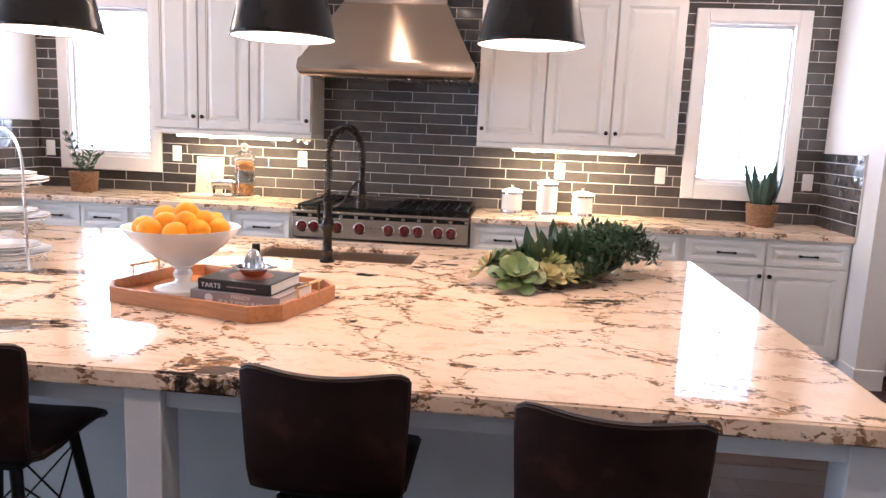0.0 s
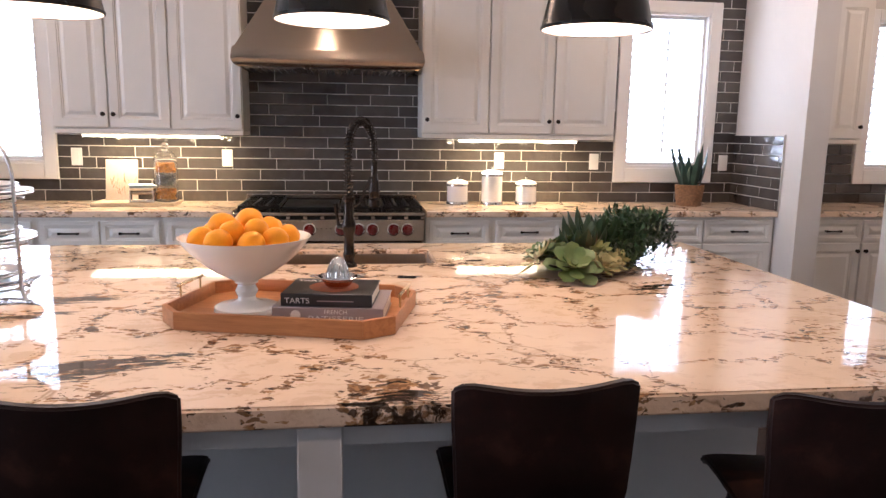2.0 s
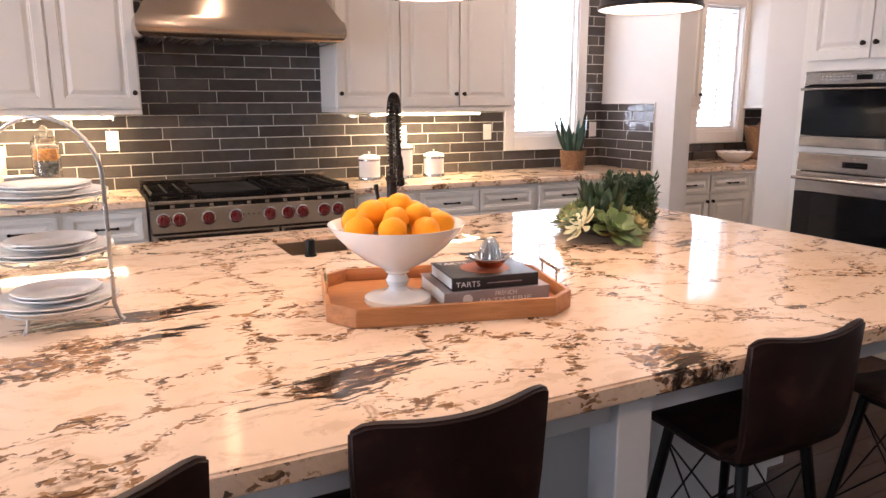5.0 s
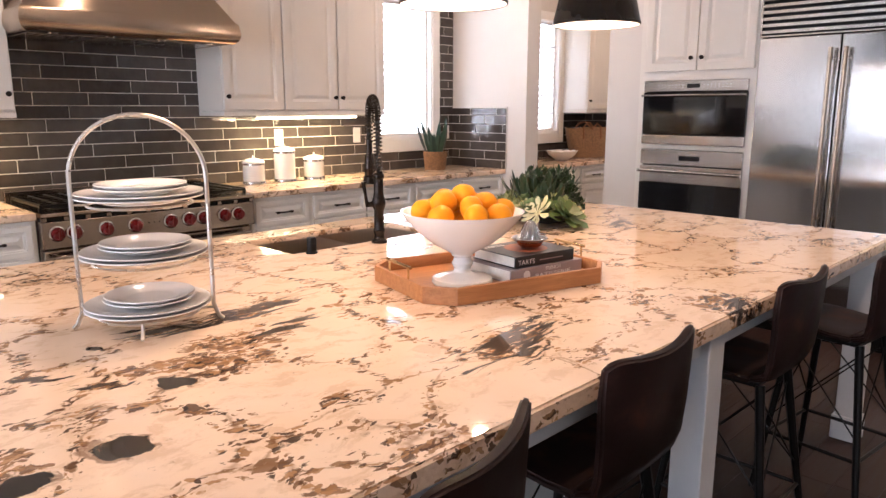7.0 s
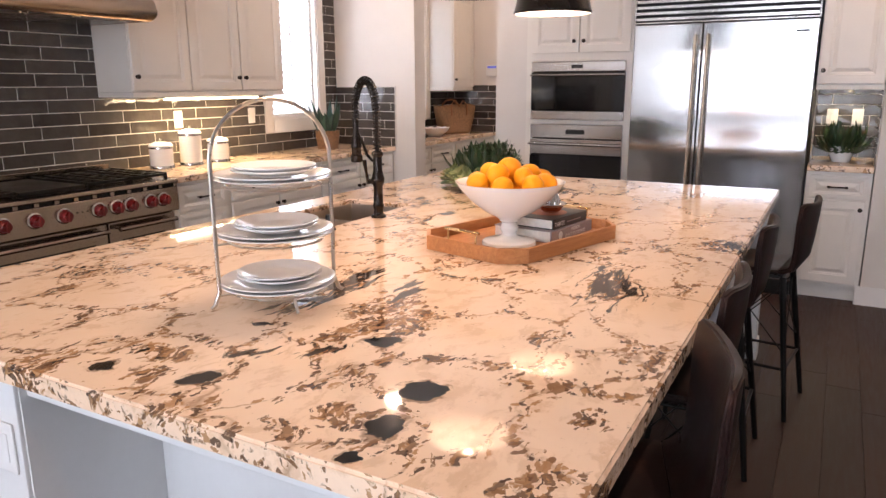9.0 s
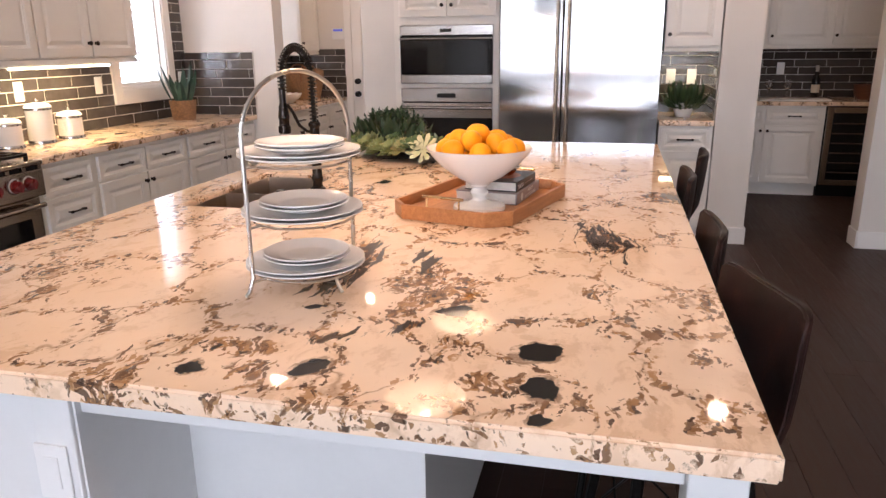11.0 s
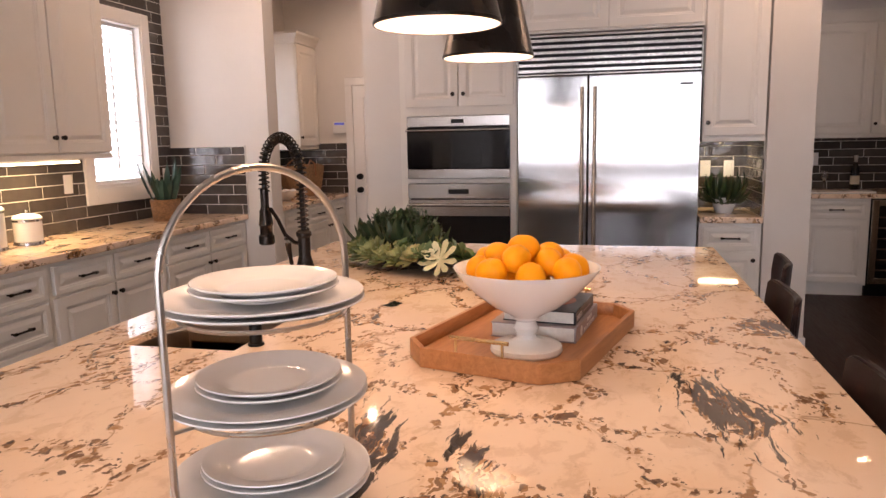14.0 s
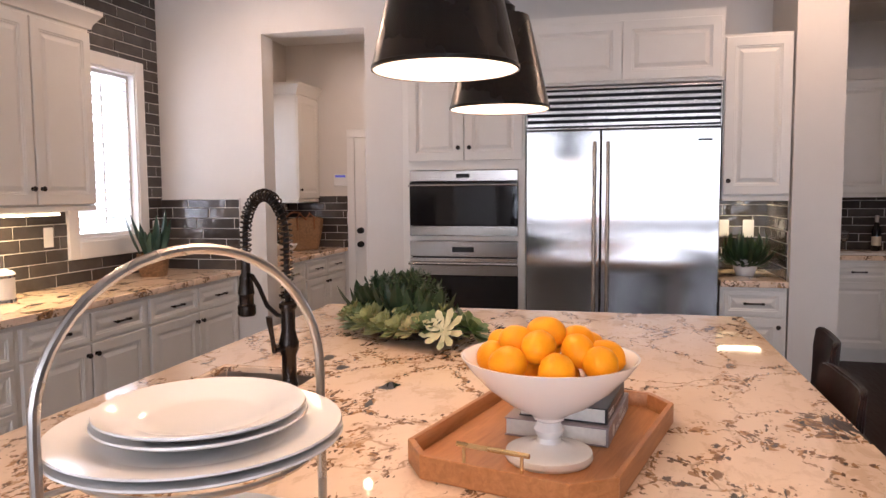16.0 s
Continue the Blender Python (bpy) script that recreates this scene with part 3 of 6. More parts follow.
# ---- cabinets ----
KNOB = bmesh.new()
lathe(KNOB, [(0.0, 0.026), (0.010, 0.025), (0.0145, 0.020), (0.0145, 0.016), (0.010, 0.011), (0.006, 0.008), (0.006, 0.001), (0.011, 0.0)], 14)
bmesh.ops.rotate(KNOB, verts=KNOB.verts, matrix=Matrix.Rotation(radians(90), 3, "X"))
KNOB_MESH = finish(KNOB, "knob", BRONZE)
PULL = bmesh.new()
tube(PULL, [(-0.062, -0.026, 0), (0.062, -0.026, 0)], 0.0055, 8)
for px in (-0.052, 0.052):
    tube(PULL, [(px, 0, 0), (px, -0.026, 0)], 0.005, 8)
    tube(PULL, [(px - 0.007, -0.026, 0), (px + 0.007, -0.026, 0)], 0.0085, 8)
PULL_MESH = finish(PULL, "handle", BRONZE)


def fitting(mesh, name, parent, x, y, z):
    ob = new(name, mesh)
    ob.parent = parent
    ob.matrix_basis = Matrix.Translation((x, y, z))
    return ob


def base_cabinet(m, width, cols, rows=1, doors=True, top=0.888, depth=0.6, label="", gap_left=0.018, gap_right=0.018):
    """A base unit: drawers along the top, doors below, or three drawers where rows is 3."""
    c = thing("base_cabinet", m, label or "cream painted base cabinet with raised panels and bronze handles", "cabinet", "kitchen base cabinets")
    part("body", boxes((0.0005, width - 0.0005, 0.0, depth, 0.105, top), (0.001, width - 0.001, 0.06, depth, 0.0, 0.105)), CAB_PAINT, c, smooth=0)
    w = (width - gap_left - gap_right) / cols
    for i in range(cols):
        x0, x1 = gap_left + i * w + 0.006, gap_left + (i + 1) * w - 0.006
        if rows == 3:
            for z0, z1 in ((0.705, 0.865), (0.50, 0.69), (0.13, 0.485)):
                d = part("drawer", panel_door(x0, x1, z0, z1, 0.028), CAB_PAINT, c)
                fitting(PULL_MESH, "handle", d, (x0 + x1) / 2, -0.02, z1 - 0.075 if z1 - z0 > 0.25 else (z0 + z1) / 2)
            continue
        d = part("drawer", panel_door(x0, x1, 0.715, 0.865, 0.026), CAB_PAINT, c)
        fitting(PULL_MESH, "handle", d, (x0 + x1) / 2, -0.02, 0.79)
        d = part("door", panel_door(x0, x1, 0.13, 0.70), CAB_PAINT, c)
        right = (i % 2 == 0) if cols > 1 else True
        fitting(KNOB_MESH, "knob", d, x1 - 0.026 if right else x0 + 0.026, -0.02, 0.645)
    return c


def wall_cabinet(m, edges, knobs, z0=1.43, z1=2.44, depth=0.33, crown=True, label=""):
    c = thing("wall_cabinet", m, label or "cream painted wall cabinet with raised-panel doors and dark knobs", "cabinet", "kitchen wall cabinets")
    width = edges[-1]
    part("body", boxes((0, width, 0.0, depth, z0, z1)), CAB_PAINT, c, smooth=0)
    part("light_rail", boxes((0, width, -0.012, 0.014, z0 - 0.032, z0 - 0.001), (0, 0.018, 0.014, depth, z0 - 0.032, z0 - 0.001), (width - 0.018, width, 0.014, depth, z0 - 0.032, z0 - 0.001), bev=0.004), CAB_PAINT, c)
    for i, (a, b) in enumerate(zip(edges, edges[1:])):
        d = part("door", panel_door(a + 0.006, b - 0.006, z0 + 0.008, z1 - 0.02), CAB_PAINT, c)
        fitting(KNOB_MESH, "knob", d, b - 0.032 if knobs[i] == "r" else a + 0.032, -0.02, z0 + 0.092)
    if crown:
        cr = bmesh.new()
        prof = [(0.0, z1), (-0.016, z1 + 0.005), (-0.022, z1 + 0.03), (-0.05, z1 + 0.07), (-0.062, z1 + 0.085), (-0.062, z1 + 0.105), (0.0, z1 + 0.105)]
        a = [cr.verts.new((y * 1.0, y, z)) for y, z in prof]
        b = [cr.verts.new((width - y, y, z)) for y, z in prof]
        e = [cr.verts.new((width - y, depth, z)) for y, z in prof]
        s = [cr.verts.new((y, depth, z)) for y, z in prof]
        k = len(prof)
        for p, q in ((s, a), (a, b), (b, e)):
            for i in range(k):
                cr.faces.new((p[i], p[(i + 1) % k], q[(i + 1) % k], q[i]))
        part("crown", cr, CAB_PAINT, c)
    return c


FRONT = -0.61
for x0, x1, cols, rows in ((-2.88, -2.55, 1, 1), (-2.55, -1.79, 2, 1), (-1.79, -1.04, 2, 1), (-1.04, -0.615, 1, 3), (0.615, 1.06, 1, 3), (1.06, 2.015, 2, 1), (2.015, 3.075, 2, 1)):
    base_cabinet(pose(x0, FRONT, 0), x1 - x0, cols, rows)
wall_cabinet(pose(-1.755, -0.33, 0), [0, 0.345, 0.728, 1.183], "rlr")
wall_cabinet(pose(0.612, -0.33, 0), [0, 0.458, 0.914, 1.362], "lrl")

# worktops
single("worktop", boxes((-2.878, -0.617, -0.648, -0.001, 0.89, 0.93), bev=0.005), GRANITE_PLAIN, pose(0, 0, 0), "polished cream granite worktop with brown veins beside the range", "worktop")
single("worktop", boxes((0.617, 3.079, -0.648, -0.001, 0.89, 0.93), bev=0.005), GRANITE_PLAIN, pose(0, 0, 0), "polished cream granite worktop with canisters and a potted plant", "worktop")

# pantry run
base_cabinet(pose(3.252, FRONT, 0), 1.0, 2)
base_cabinet(pose(4.252, FRONT, 0), 0.99, 2)
single("worktop", boxes((3.252, 5.248, -0.648, -0.001, 0.89, 0.93), bev=0.005), GRANITE_PLAIN, pose(0, 0, 0), "granite worktop in the pantry", "worktop")
wall_cabinet(pose(4.755, -0.33, 0), [0, 0.49], "l")
wall_cabinet(pose(3.26, -0.33, 0), [0, 0.32, 0.62], "lr")

# right of the refrigerator
R90 = dict(rx=0, ry=0, rz=-90)
base_cabinet(pose(3.065, -3.962, 0, **R90), 0.39, 1)
single("worktop", boxes((3.03, 3.748, -4.354, -3.963, 0.89, 0.93), bev=0.005), GRANITE_PLAIN, pose(0, 0, 0), "short granite worktop beside the refrigerator", "worktop")
wall_cabinet(pose(3.085, -3.962, 0, **R90), [0, 0.39], "l", z0=1.455, z1=2.44, depth=0.64, crown=False)
# bar
base_cabinet(pose(5.03, -4.52, 0, **R90), 1.10, 2, gap_left=0.03)
single("worktop", boxes((4.99, 5.655, -6.9, -4.51, 0.89, 0.93), bev=0.005), GRANITE_PLAIN, pose(0, 0, 0), "granite worktop of the bar", "worktop")
wall_cabinet(pose(5.33, -4.52, 0, **R90), [0, 0.56, 1.145, 1.73, 2.3], "lllr", z0=1.45)
base_cabinet(pose(5.03, -6.24, 0, **R90), 0.66, 1)


# tall oven housing and refrigerator surround
oven_housing = thing("oven_cabinet", pose(3.065, -1.902, 0, **R90), "cream tall cabinet housing two built-in ovens", "cabinet")
for nm, b6 in zip(("side_panel", "side_panel", "top_box", "bottom_box", "shelf", "back_panel", "plinth"), ((0, 0.05, 0.0, 0.62, 0.1, 2.6), (0.785, 0.838, 0, 0.62, 0.1, 2.6), (0.05, 0.785, 0.0, 0.62, 1.64, 2.6), (0.05, 0.785, 0.0, 0.62, 0.1, 0.40),
                   (0.05, 0.785, 0.0, 0.3, 1.162, 1.192), (0.05, 0.785, 0.5, 0.62, 0.40, 1.64), (0, 0.838, 0.06, 0.62, 0, 0.1))):
    part(nm, boxes(b6), CAB_PAINT, oven_housing, smooth=0)
for a, b, k in ((0.045, 0.428, "r"), (0.434, 0.82, "l")):
    d = part("door", panel_door(a, b, 1.70, 2.42), CAB_PAINT, oven_housing)
    fitting(KNOB_MESH, "knob", d, b - 0.035 if k == "r" else a + 0.035, -0.02, 1.785)
d = part("drawer", panel_door(0.045, 0.82, 0.14, 0.38, 0.04), CAB_PAINT, oven_housing)
fitting(PULL_MESH, "handle", d, 0.43, -0.02, 0.3)
surround = thing("fridge_cabinet", pose(3.065, -2.742, 0, **R90), "cream cabinet surround over a built-in refrigerator", "cabinet")
part("body", boxes((0, 1.216, 0, 0.62, 2.165, 2.6)), CAB_PAINT, surround, smooth=0)
for a, b in ((0.02, 0.605), (0.611, 1.20)):
    part("door", panel_door(a, b, 2.185, 2.55), CAB_PAINT, surround)


# ---- island ----
IX0, IX1, IY0, IY1 = -1.60, 1.77, -3.885, -1.885
SX0, SX1, SY0, SY1 = -0.255, 0.47, -2.40, -2.05
island = thing("kitchen_island", pose(0, 0, 0), "large pale grey island with square posts and seating overhang", "kitchen island")
for nm, r in (("end_cabinet", (-1.56, -0.33, -2.66, -1.95, 0.1, 0.87)), ("end_cabinet", (0.545, 1.73, -2.66, -1.95, 0.1, 0.87)), ("back_panel", (-0.33, 0.545, -2.66, -2.5, 0.1, 0.87)),
              ("sink_front", (-0.33, 0.545, -2.0, -1.95, 0.1, 0.87)), ("sink_floor", (-0.33, 0.545, -2.5, -2.0, 0.1, 0.6)), ("knee_panel", (-1.22, 1.40, -3.25, -2.66, 0.1, 0.87))):
    part(nm, boxes(r), ISLAND_PAINT, island, smooth=0)
part("toe_kick", boxes((-1.5, 1.67, -2.60, -2.02, 0.0, 0.1)), ISLAND_PAINT, island, smooth=0)
part("toe_kick", boxes((-1.2, 1.38, -3.2, -2.60, 0, 0.1)), ISLAND_PAINT, island, smooth=0)
for x, y in ((-1.525, -3.805), (0.06, -3.83), (1.69, -3.805), (-1.525, -2.61)):
    part("post", boxes((x - 0.045, x + 0.045, y - 0.045, y + 0.045, 0.0, 0.87), (x - 0.055, x + 0.055, y - 0.055, y + 0.055, 0.0, 0.11), bev=0.004), ISLAND_PAINT, island)
for r in ((-1.48, 0.015, -3.85, -3.81, 0.82, 0.87), (0.105, 1.645, -3.85, -3.81, 0.82, 0.87), (-1.545, -1.505, -3.76, -2.655, 0.82, 0.87), (1.67, 1.71, -3.76, -2.66, 0.82, 0.87)):
    part("apron", boxes(r, bev=0.003), ISLAND_PAINT, island)
for i in range(4):
    d = part("door", panel_door(-0.02 + i * 0.42, 0.39 + i * 0.42, 0.13, 0.85), ISLAND_PAINT, island, at=pose(0.9, -1.95, 0, 0, 0, 180))
top = bmesh.new()
xs, ys = [IX0, SX0, SX1, IX1], [IY0, SY0, SY1, IY1]
grid_v = {(i, j, k): top.verts.new((x, y, z)) for i, x in enumerate(xs) for j, y in enumerate(ys) for k, z in enumerate((0.872, 0.92))}
for i in range(3):
    for j in range(3):
        if (i, j) != (1, 1):
            top.faces.new([grid_v[a, b, 1] for a, b in ((i, j), (i + 1, j), (i + 1, j + 1), (i, j + 1))])
            top.faces.new([grid_v[a, b, 0] for a, b in ((i, j + 1), (i + 1, j + 1), (i + 1, j), (i, j))])
rim_pts = [(i, 0) for i in range(3)] + [(3, j) for j in range(3)] + [(i, 3) for i in (3, 2, 1)] + [(0, j) for j in (3, 2, 1)]
for loop in (rim_pts, [(1, 1), (1, 2), (2, 2), (2, 1)]):
    for a, b in zip(loop, loop[1:] + loop[:1]):
        top.faces.new((grid_v[(*a, 0)], grid_v[(*b, 0)], grid_v[(*b, 1)], grid_v[(*a, 1)]))
bmesh.ops.recalc_face_normals(top, faces=top.faces)
edge_set = [e for e in top.edges if len(e.link_faces) == 2 and e.calc_face_angle() > 0.5]
bmesh.ops.bevel(top, geom=edge_set, offset=0.006, segments=3, affect="EDGES")
single("island_worktop", top, GRANITE, pose(0, 0, 0), "polished cream granite island top with brown veins and dark spots", "worktop")


# ---- pendants ----
def pendant(m):
    p = thing("pendant_lamp", m, "dark bronze cone pendant lamp with white inside over the island", "lamp", "pendants over the island")
    sh = bmesh.new()
    lathe(sh, [(0.196, 0.0), (0.1995, 0.002), (0.1995, 0.010), (0.1965, 0.013), (0.123, 0.30), (0.115, 0.325), (0.06, 0.335), (0.06, 0.33), (0.112, 0.32), (0.12, 0.298), (0.191, 0.012), (0.196, 0.0)], 48)
    shade = part("shade", sh, SHADE_OUT, p)
    inn = bmesh.new()
    lathe(inn, [(0.1935, 0.002), (0.189, 0.012), (0.117, 0.296), (0.109, 0.317), (0.055, 0.326)], 48, wobble=lambda a, r, zz: (1.0, 0.0))
    part("inner_shade", inn, SHADE_IN, shade, "white enamel inside")
    cap = bmesh.new()
    lathe(cap, [(0.0, 0.33), (0.06, 0.33), (0.062, 0.36), (0.03, 0.385), (0.02, 0.43), (0.0, 0.43)], 24)
    part("cap", cap, SHADE_OUT, p)
    rod = bmesh.new()
    tube(rod, [(0, 0, 0.42), (0, 0, 1.19)], 0.007, 8)
    part("rod", rod, BRONZE, p)
    can = bmesh.new()
    lathe(can, [(0.0, 1.17), (0.065, 1.17), (0.065, 1.195), (0.0, 1.195)], 24)
    part("canopy", can, BRONZE, p)
    so = bmesh.new()
    tube(so, [(0, 0, 0.33), (0, 0, 0.25)], 0.018, 10)
    tube(so, [(-0.05, 0, 0.25), (0.05, 0, 0.25)], 0.008, 8)
    part("socket", so, BRONZE, p)
    for x in (-0.055, 0.055):
        bb = bmesh.new()
        lathe(bb, [(0.0, 0.175), (0.02, 0.182), (0.03, 0.205), (0.024, 0.232), (0.013, 0.25), (0.0, 0.25)], 16, x, 0)
        part("bulb", bb, BULB, p)
    return p


for x in (-0.785, 0.072, 0.922):
    pendant(pose(x, -2.905, 1.783) @ Matrix.Diagonal((0.905, 0.905, 1.0, 1.0)))
    lamp("pendant_bulb", "POINT", pose(x, -2.905, 1.93), 14, WARM, 0.05)


# ---- range and hood ----
hood = thing("range_hood", pose(0, 0, 0), "brushed stainless steel chimney hood above the range", "hood")
HW, HD = 0.595, 0.64
lip = bmesh.new()
rows_ = [[lip.verts.new(v) for v in ((-HW + d, -HD + d, z), (HW - d, -HD + d, z), (HW - d, -0.004, z), (-HW + d, -0.004, z))]
         for z, d in ((1.840, 0.05), (1.826, 0.046), (1.824, 0.036), (1.832, 0.020), (1.846, 0.008), (1.864, 0.001), (1.882, 0.0), (1.925, 0.006), (1.938, 0.011), (1.945, 0.02))]
for p, q in zip(rows_, rows_[1:]):
    for i in range(4):
        lip.faces.new((p[i], p[(i + 1) % 4], q[(i + 1) % 4], q[i]))
lip.faces.new(rows_[0][::-1])
lip.faces.new(rows_[-1])
part("lip", lip, STEEL_V, hood)
can = bmesh.new()
rows_ = [[can.verts.new(v) for v in ((-w, -d, z), (w, -d, z), (w, -0.004, z), (-w, -0.004, z))]
         for w, d, z in ((HW - 0.022, HD - 0.022, 1.944), (0.37, 0.31, 2.345))]
for p, q in zip(rows_, rows_[1:]):
    for i in range(4):
        can.faces.new((p[i], p[(i + 1) % 4], q[(i + 1) % 4], q[i]))
can.faces.new(rows_[-1])
part("canopy", can, STEEL_V, hood)
part("chimney", boxes((-0.365, 0.365, -0.305, -0.004, 2.345, 2.998), bev=0.004), STEEL_V, hood)
for i in range(3):
    x = -0.36 + i * 0.36
    for k in range(7):
        part("filter_bar", boxes((x - 0.165 + k * 0.047, x - 0.127 + k * 0.047, -HD + 0.15, -0.07, 1.8225, 1.838), bev=0.003), STEEL_H, hood)
part("filter_tray", boxes((-HW + 0.055, HW - 0.055, -HD + 0.055, -0.03, 1.826, 1.839)), BLACK, hood)
for x in (-0.42, -0.14, 0.14, 0.42):
    part("hood_lamp", lathe(bmesh.new(), [(0.0, 1.819), (0.022, 1.819), (0.026, 1.826), (0.0, 1.826)], 16, x, -HD + 0.085), CHROME, hood)

rng = thing("kitchen_range", pose(0, 0, 0), "stainless steel range with red knobs and black grates", "range")
part("body", boxes((-0.605, 0.605, -0.60, -0.012, 0.12, 0.90), bev=0.004), RANGE_STEEL, rng)
part("cooktop", boxes((-0.607, 0.607, -0.675, -0.012, 0.90, 0.925), bev=0.006), RANGE_STEEL, rng)
part("control_panel", boxes((-0.605, 0.605, -0.668, -0.60, 0.735, 0.879), bev=0.006), RANGE_STEEL, rng)
part("vent", boxes((-0.60, 0.60, -0.648, -0.60, 0.879, 0.90)), BLACK, rng, "dark vent behind the panel slots", smooth=0)
for i in range(12):
    part("vent_bar", boxes((-0.603 + i * 0.1073, -0.577 + i * 0.1073, -0.665, -0.648, 0.8785, 0.9), bev=0.002), RANGE_STEEL, rng)
part("riser", boxes((-0.605, 0.605, -0.05, -0.012, 0.925, 0.985), bev=0.004), RANGE_STEEL, rng)
for x0, x1 in ((-0.595, 0.13), (0.14, 0.595)):
    d = part("oven_door", boxes((x0, x1, -0.63, -0.60, 0.20, 0.725), bev=0.006), RANGE_STEEL, rng)
    part("window", boxes((x0 + 0.08, x1 - 0.08, -0.634, -0.629, 0.30, 0.62), bev=0.002), DARK_GLASS, d)
    h = bmesh.new()
    tube(h, [(x0 + 0.03, -0.685, 0.69), (x1 - 0.03, -0.685, 0.69)], 0.013, 12)
    for x in (x0 + 0.06, x1 - 0.06):
        tube(h, [(x, -0.63, 0.69), (x, -0.685, 0.69)], 0.010, 8)
    part("handle", h, RANGE_STEEL, d)
part("kick", boxes((-0.595, 0.595, -0.56, -0.05, 0.0, 0.12)), BLACK, rng)
KN = bmesh.new()
lathe(KN, [(0.0, 0.0), (0.034, 0.0), (0.034, 0.006), (0.029, 0.008), (0.027, 0.034), (0.024, 0.038), (0.0, 0.039)], 20)
box(KN, -0.006, 0.006, -0.028, 0.028, 0.03, 0.047, bev=0.003)
bmesh.ops.rotate(KN, verts=KN.verts, matrix=Matrix.Rotation(radians(90), 3, "X"))
KN_MESH = finish(KN, "knob", RED)
BZ = bmesh.new()
lathe(BZ, [(0.0, 0.0), (0.042, 0.0), (0.042, 0.005), (0.036, 0.008), (0.0, 0.008)], 20)
bmesh.ops.rotate(BZ, verts=BZ.verts, matrix=Matrix.Rotation(radians(90), 3, "X"))
BZ_MESH = finish(BZ, "bezel", CHROME)
for x in (-0.535, -0.45, -0.29, -0.135, 0.065, 0.175, 0.265, 0.40, 0.49):
    k = fitting(KN_MESH, "knob", rng, x, -0.674, 0.815)
    fitting(BZ_MESH, "bezel", k, 0, 0.006, 0)
for i in range(4):
    part("indicator", lathe(bmesh.new(), [(0.0, 0.003), (0.004, 0.003), (0.004, 0.0), (0.0, 0.0)], 8), BLACK, rng, at=pose(-0.09 + i * 0.03, -0.668, 0.82, 90))


def grate(x0, x1):
    g = bmesh.new()
    for x in np.linspace(x0 + 0.01, x1 - 0.01, 4):
        box(g, x - 0.006, x + 0.006, -0.60, -0.09, 0.945, 0.962, bev=0.002, seg=1)
    for y in np.linspace(-0.595, -0.095, 7):
        box(g, x0 + 0.004, x1 - 0.004, y - 0.006, y + 0.006, 0.942, 0.959, bev=0.002, seg=1)
    for x in (x0 + 0.01, x1 - 0.01):
        for y in (-0.59, -0.1):
            box(g, x - 0.008, x + 0.008, y - 0.008, y + 0.008, 0.925, 0.945)
    return g


for x0, x1 in ((-0.59, -0.32), (0.06, 0.325), (0.33, 0.595)):
    part("grate", grate(x0, x1), BLACK, rng)
part("griddle", boxes((-0.31, 0.05, -0.60, -0.09, 0.926, 0.952), bev=0.006), BLACK, rng, "black steel griddle plate")
for x in (-0.455, 0.19, 0.46):
    for y in (-0.46, -0.22):
        part("burner", lathe(bmesh.new(), [(0.0, 0.927), (0.06, 0.927), (0.055, 0.935), (0.04, 0.938), (0.0, 0.94)], 20, x, y), BLACK, rng)


